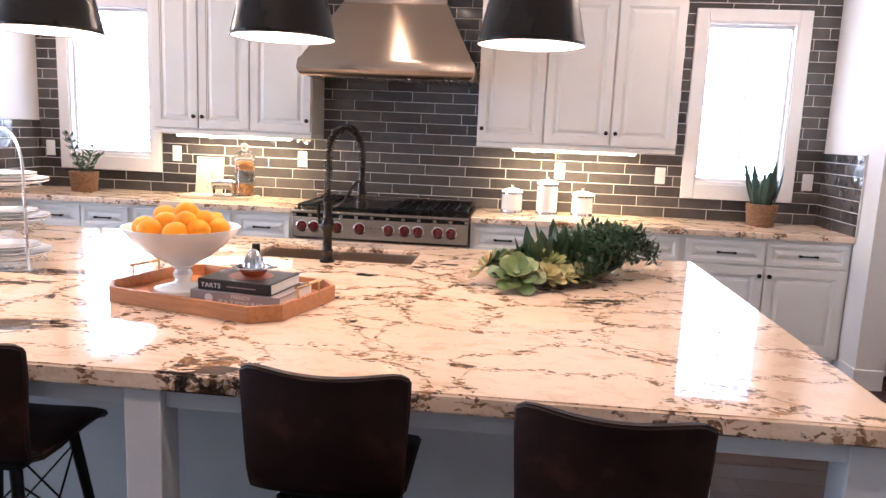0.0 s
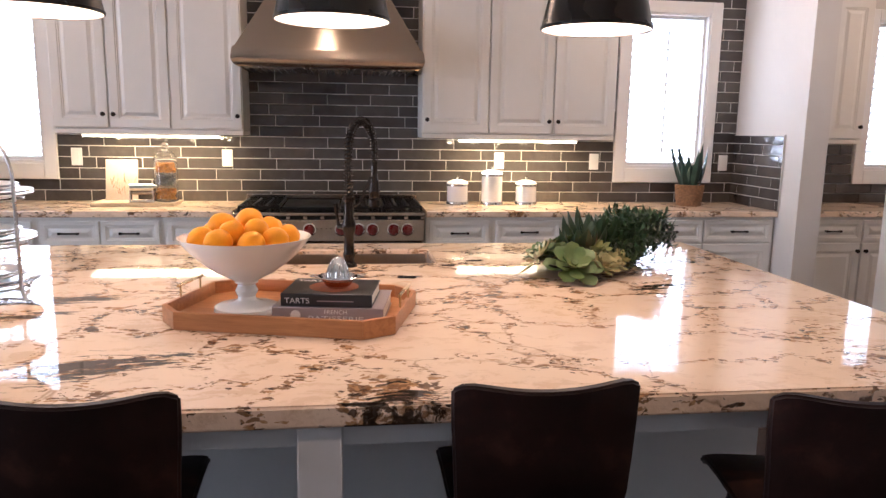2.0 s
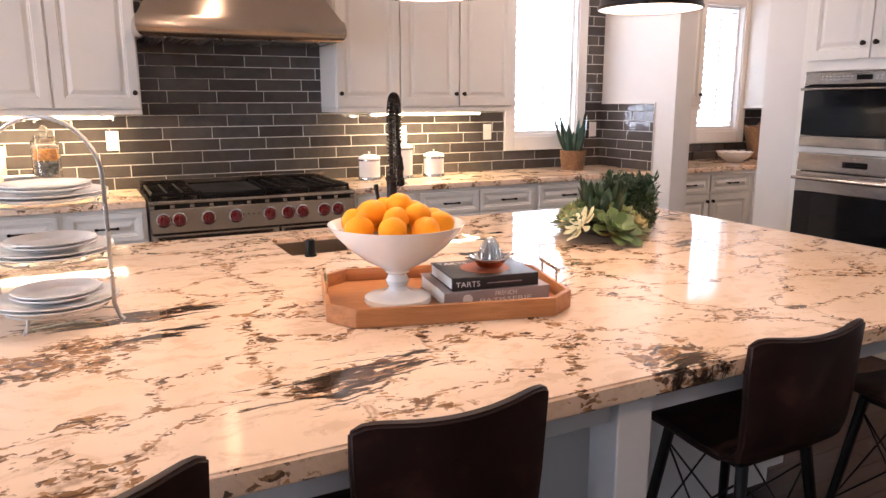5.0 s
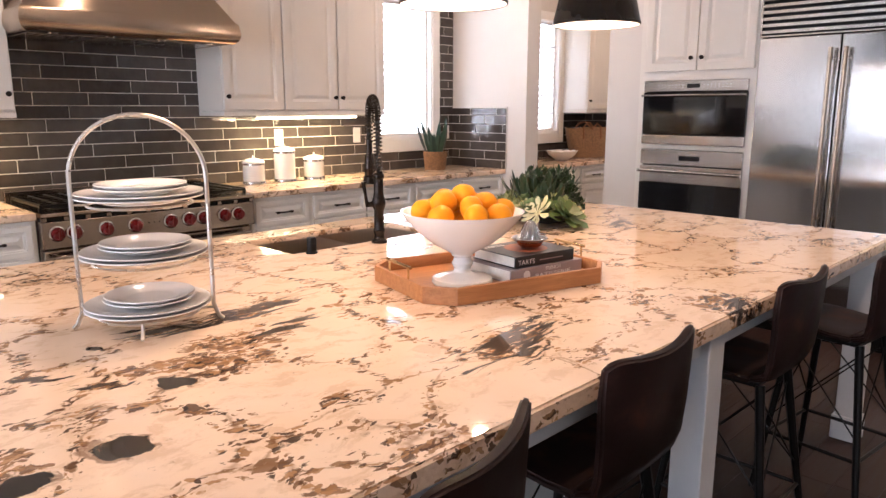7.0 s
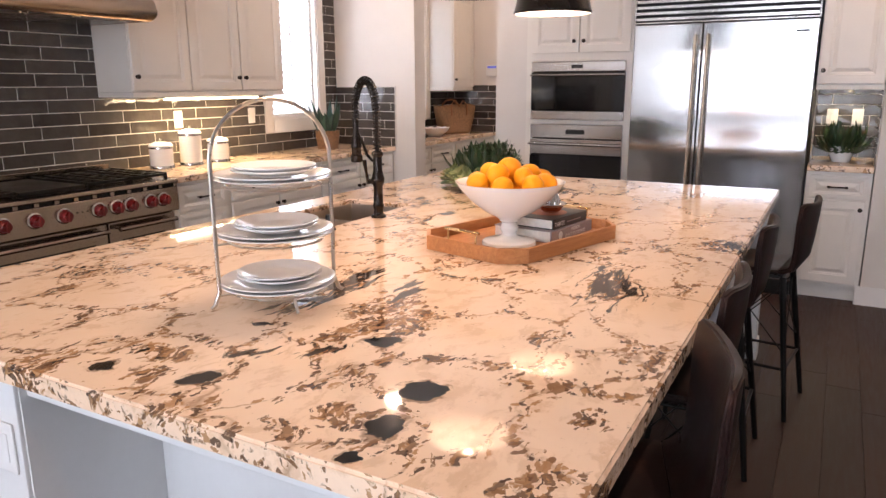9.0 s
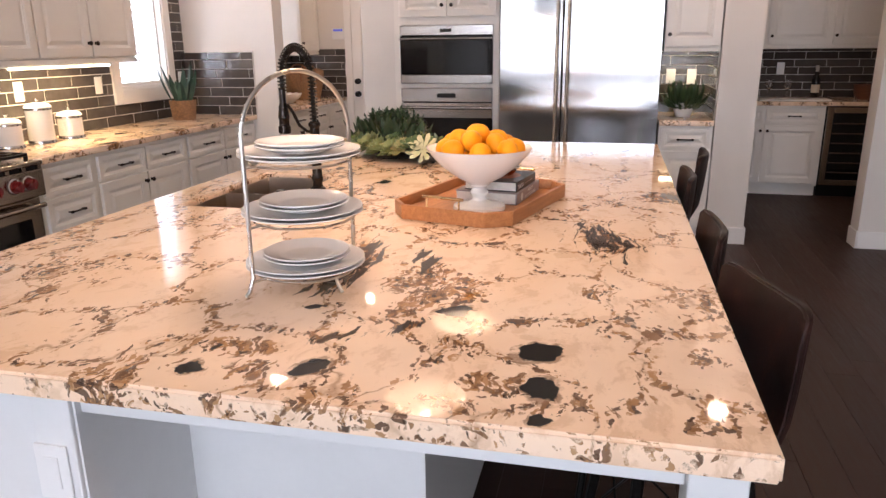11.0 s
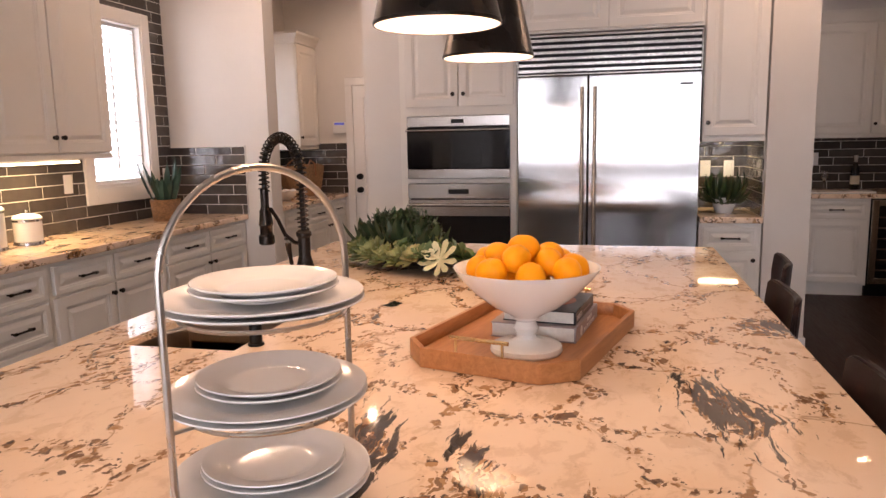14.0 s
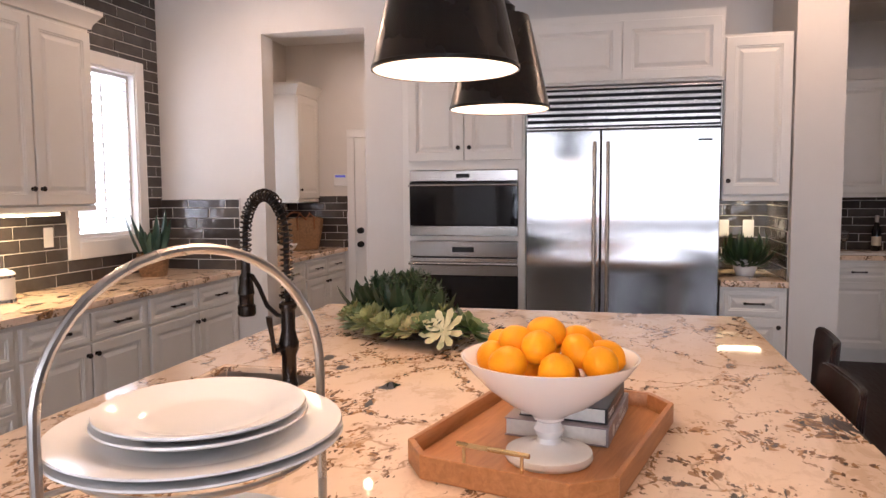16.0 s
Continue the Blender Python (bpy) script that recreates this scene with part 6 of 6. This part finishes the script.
for sy in (-1, 1):
    hh = bmesh.new()
    tube(hh, [(-0.10, sy * 0.10, 0.20), (-0.10, sy * 0.095, 0.32), (-0.06, sy * 0.08, 0.36), (0.0, sy * 0.10, 0.30 if sy < 0 else 0.37), (0.06, sy * 0.08, 0.36), (0.10, sy * 0.095, 0.32), (0.10, sy * 0.10, 0.20)], 0.009, 8)
    part("handle", hh, TAN, bag)
sb = bmesh.new()
lathe(sb, [(0.0, 0.0), (0.07, 0.0), (0.08, 0.01), (0.13, 0.05), (0.155, 0.085), (0.15, 0.085), (0.12, 0.05), (0.07, 0.015), (0.0, 0.012)], 60, wobble=lambda a, r, z: (1 + (0.05 * abs(math.sin(6 * a)) if z > 0.03 else 0), 0.01 * abs(math.sin(6 * a)) if z > 0.06 else 0))
single("scalloped_bowl", sb, CHINA, pose(4.35, -0.33, 0.9305), "white bowl with a scalloped rim on the pantry worktop", "bowl")

# ---- nook beside the refrigerator ----
np_ = thing("potted_plant", pose(3.35, -4.155, 0.9305), "leafy dark plant in a white pot beside the refrigerator", "potted plant")
part("pot", lathe(bmesh.new(), [(0.0, 0.0), (0.055, 0.0), (0.075, 0.05), (0.08, 0.11), (0.072, 0.11), (0.068, 0.09), (0.0, 0.09)], 28), CHINA, np_, "white ceramic pot")
fol = bmesh.new()
for i in range(130):
    a, e = random.uniform(0, 6.28), random.uniform(-0.25, 1.25)
    q = Vector((0.03 * math.cos(a), 0.03 * math.sin(a), 0.10))
    ln = random.uniform(0.10, 0.19)
    t_ = q + Vector((math.cos(a) * math.cos(e), math.sin(a) * math.cos(e), math.sin(e) + 0.2)) * ln
    blade(fol, q, t_, 0.03, 0.25, 0.25, 0.55, 5)
part("foliage", fol, JADE, np_)

# ---- bar ----
wf = thing("wine_fridge", pose(5.03, -5.625, 0, 0, 0, -90), "undercounter wine refrigerator with a steel-framed glass door", "wine refrigerator")
part("body", boxes((0.0, 0.60, 0.03, 0.6, 0.1, 0.885)), BLACK, wf, smooth=0)
fr_ = bmesh.new()
for a in ((0.01, 0.065, 0.12, 0.875), (0.535, 0.59, 0.12, 0.875), (0.065, 0.535, 0.82, 0.875), (0.065, 0.535, 0.12, 0.175)):
    box(fr_, a[0], a[1], -0.01, 0.028, a[2], a[3], bev=0.003)
part("door_frame", fr_, STEEL_V, wf)
part("glass", boxes((0.066, 0.534, 0.006, 0.012, 0.176, 0.819)), DARK_GLASS, wf)
for i in range(6):
    part("rack", boxes((0.07, 0.53, 0.0005, 0.0055, 0.24 + i * 0.095, 0.252 + i * 0.095)), wood("rack_wood", (0.05, 0.03, 0.02), (0.10, 0.06, 0.04), (2, 20, 20)) if i == 0 else bpy.data.materials["rack_wood"], wf)
part("kick", boxes((0.01, 0.59, 0.06, 0.09, 0.0, 0.1)), BLACK, wf)
single("bar_board", boxes((5.03, 5.28, -5.66, -5.02, 0.9305, 0.948), bev=0.004), simple("white_marble", (0.75, 0.72, 0.68), 0.3), pose(0, 0, 0), "long white marble board on the bar worktop", "board")
wb = thing("wine_bottle", pose(5.40, -5.59, 0.9305), "dark wine bottle with a cream label", "bottle")
part("bottle", lathe(bmesh.new(), [(0.0, 0.0), (0.036, 0.0), (0.038, 0.004), (0.038, 0.19), (0.03, 0.22), (0.016, 0.25), (0.0145, 0.31), (0.0165, 0.312), (0.0165, 0.325), (0.0, 0.325)], 24), DARK_GLASS, wb)
part("label", lathe(bmesh.new(), [(0.0384, 0.06), (0.0388, 0.06), (0.0388, 0.14), (0.0384, 0.14)], 24, wobble=lambda a, r, z: (1, 0)), simple("cream_label", (0.66, 0.60, 0.45), 0.7), wb, "cream paper label")
part("capsule", lathe(bmesh.new(), [(0.0152, 0.265), (0.0158, 0.265), (0.0172, 0.326), (0.0, 0.328)], 20, wobble=lambda a, r, z: (1, 0)), simple("foil", (0.55, 0.50, 0.42), 0.35, 0.8), wb)
for y in (-5.16, -5.335):
    g = single("wine_glass", lathe(bmesh.new(), [(0.0, 0.0), (0.034, 0.0), (0.034, 0.002), (0.005, 0.006), (0.004, 0.08), (0.02, 0.095), (0.04, 0.13), (0.038, 0.19), (0.036, 0.19), (0.038, 0.13), (0.018, 0.098), (0.0, 0.09)], 24), GLASS,
               pose(5.42, y, 0.9305), "clear stemmed wine glass on the bar", "glass", "wine glasses")
    g.visible_shadow = False
single("wood_bowl", lathe(bmesh.new(), [(0.0, 0.0), (0.08, 0.0), (0.11, 0.05), (0.12, 0.14), (0.11, 0.14), (0.1, 0.05), (0.0, 0.012)], 32), wood("dark_bowl_wood", (0.07, 0.025, 0.012), (0.16, 0.06, 0.03), (3, 3, 20)), pose(5.40, -6.06, 0.9305), "dark wooden bowl on the bar worktop", "bowl")


# ---- glazed wall tiles ----
TILE_W, TILE_H, JOINT = 0.305, 0.0765, 0.0055
TILE_MESHES = {}


def tile_verts(w, h):
    b, d = 0.0018, 0.008
    back = [(0, 0), (w, 0), (w, h), (0, h)]
    vs = [(x, 0.0, z) for x, z in back] + [(x, -d + b, z) for x, z in back] + [(min(max(x, b), w - b), -d, min(max(z, b), h - b)) for x, z in back]
    fs = [(8, 9, 10, 11)]
    for k in (0, 4):
        fs += [(k + i, k + (i + 1) % 4, k + 4 + (i + 1) % 4, k + 4 + i) for i in range(4)]
    return vs, fs


def tile_mesh(w, h):
    key = (round(w, 3), round(h, 3))
    if key not in TILE_MESHES:
        me = bpy.data.meshes.new("tile")
        vs, fs = tile_verts(*key)
        me.from_pydata(vs, [], fs)
        me.materials.append(TILE)
        TILE_MESHES[key] = me
    return TILE_MESHES[key]


def tile_field(parent, m, width, z0, z1, holes=(), near=None, bed=True):
    """Rows of long tiles on a wall: local x along it, facing local -y. holes: x0, x1, z0, z1. near: which tiles are picked apart."""
    if bed:
        part("grout_bed", boxes((0, width, -0.0085, 0.0, z0, z1)), GROUT, parent, at=m, smooth=0)
    far_v, far_f = [], []
    row, z = 0, z0
    while z < z1 - 0.015:
        h = min(TILE_H, z1 - z) - JOINT
        spans, x = [], -(0.0, 0.203, 0.07, 0.26)[row % 4]
        while x < width:
            spans.append((max(x, 0.0), min(x + TILE_W - JOINT, width)))
            x += TILE_W
        mid = z + h / 2
        for a, b, c, d in holes:
            if c <= mid <= d:
                spans = [s for p, q in spans for s in ((p, min(q, a - 0.002)), (max(p, b + 0.002), q)) if s[1] - s[0] > 0.012]
        for p, q in spans:
            if q - p < 0.012:
                continue
            lean = Matrix.Rotation(radians(random.uniform(-0.35, 0.35)), 4, "X") @ Matrix.Rotation(radians(random.uniform(-0.25, 0.25)), 4, "Z")
            at = m @ Matrix.Translation((p, -0.0035, z)) @ lean
            if near is None or near(p, z):
                t = new("tile", tile_mesh(q - p, h))
                t.parent = parent
                t.matrix_basis = at
            else:
                vs, fs = tile_verts(q - p, h)
                k = len(far_v)
                far_v += [tuple(at @ Vector(v)) for v in vs]
                far_f += [tuple(k + i for i in f) for f in fs]
        z += TILE_H
        row += 1
    if far_v:
        me = bpy.data.meshes.new("tiling")
        me.from_pydata(far_v, [], far_f)
        me.materials.append(TILE)
        o = new("tiling", me)
        o.parent = parent
        tagged(o, "grey glazed tiles higher up the wall", kind="stuff")


random.seed(5)
X0 = -2.878
tile_field(wall_north, pose(X0, 0, 0), 5.955, 0.931, 2.998,
           holes=[(-2.64 - X0, -1.92 - X0, 1.13, 2.36), (2.16 - X0, 2.83 - X0, 1.13, 2.36), (-1.74 - X0, -0.59 - X0, 1.44, 2.52), (0.63 - X0, 1.955 - X0, 1.44, 2.52), (-0.36 - X0, 0.36 - X0, 2.05, 3.0)],
           near=lambda x, z: z < 1.80 and x > 0.9, bed=False)
part("grout_bed", boxes((X0, -2.64, -0.0085, 0, 0.931, 2.998), (-1.92, 2.16, -0.0085, 0, 0.931, 2.998), (2.83, 3.077, -0.0085, 0, 0.931, 2.998), (-2.64, -1.92, -0.0085, 0, 0.931, 1.15), (2.16, 2.83, -0.0085, 0, 0.931, 1.15),
     (-2.64, -1.92, -0.0085, 0, 2.36, 2.998), (2.16, 2.83, -0.0085, 0, 2.36, 2.998)), GROUT, wall_north, smooth=0)
tile_field(wall_east_return, pose(3.079, -0.001, 0, 0, 0, -90), 0.65, 0.931, 1.452)
tile_field(wall_west_return, pose(-2.879, -0.66, 0, 0, 0, 90), 0.655, 0.931, 1.452)
tile_field(wall_behind_fridge, pose(3.749, -3.962, 0, 0, 0, -90), 0.392, 0.931, 1.452)
tile_field(wall_column_south, pose(3.745, -4.359, 0, 0, 0, 180), 0.64, 0.931, 1.452)
tile_field(wall_pantry_east, pose(5.249, -0.001, 0, 0, 0, -90), 0.655, 0.931, 1.462)
tile_field(wall_north, pose(3.252, -0.0005, 0), 1.98, 0.931, 1.425, holes=[(0.82, 1.54, 1.13, 2.3)], near=lambda x, z: False, bed=False)
tile_field(wall_bar_east, pose(5.659, -4.51, 0, 0, 0, -90), 2.38, 0.931, 1.45, near=lambda x, z: x < 1.5)
single("tile_edge_trim", boxes((3.066, 3.079, -0.657, -0.651, 0.931, 1.457), bev=0.001), GROUT, pose(0, 0, 0), "thin metal edge of the tiled splashback", "trim", kind="structure")

# ---- floor planks ----
PW, PLEN = 0.15, 1.5
pv = [(0, 0, -0.0055), (PLEN - 0.001, 0, -0.0055), (PLEN - 0.001, PW - 0.001, -0.0055), (0, PW - 0.001, -0.0055)]
pv += [(x, y, -0.0006) for x, y, _ in pv] + [(min(max(x, 0.0006), PLEN - 0.0016), min(max(y, 0.0006), PW - 0.0016), 0.0) for x, y, _ in pv]
pf = [(8, 9, 10, 11)] + [(k + i, k + (i + 1) % 4, k + 4 + (i + 1) % 4, k + 4 + i) for k in (0, 4) for i in range(4)]
plank_me = bpy.data.meshes.new("plank")
plank_me.from_pydata(pv, [], pf)
plank_me.materials.append(FLOOR)
far_v, far_f = [], []
for j in range(62):
    y = -9.9 + j * PW
    off = random.uniform(0, PLEN)
    x = -6.9 - off
    while x < 5.6:
        if x > 0.9 and -6.4 < y < -2.6 or (x > -2.2 and -5.2 < y < -3.6):
            p = new("plank", plank_me)
            p.parent = floor
            p.matrix_basis = Matrix.Translation((x, y, random.uniform(-0.0004, 0.0)))
        else:
            k = len(far_v)
            far_v += [(a + x, b + y, c) for a, b, c in pv]
            far_f += [tuple(k + i for i in f) for f in pf]
        x += PLEN
me = bpy.data.meshes.new("planking")
me.from_pydata(far_v, [], far_f)
me.materials.append(FLOOR)
o = new("planking", me)
o.parent = floor
tagged(o, "dark walnut planks further off", kind="stuff")
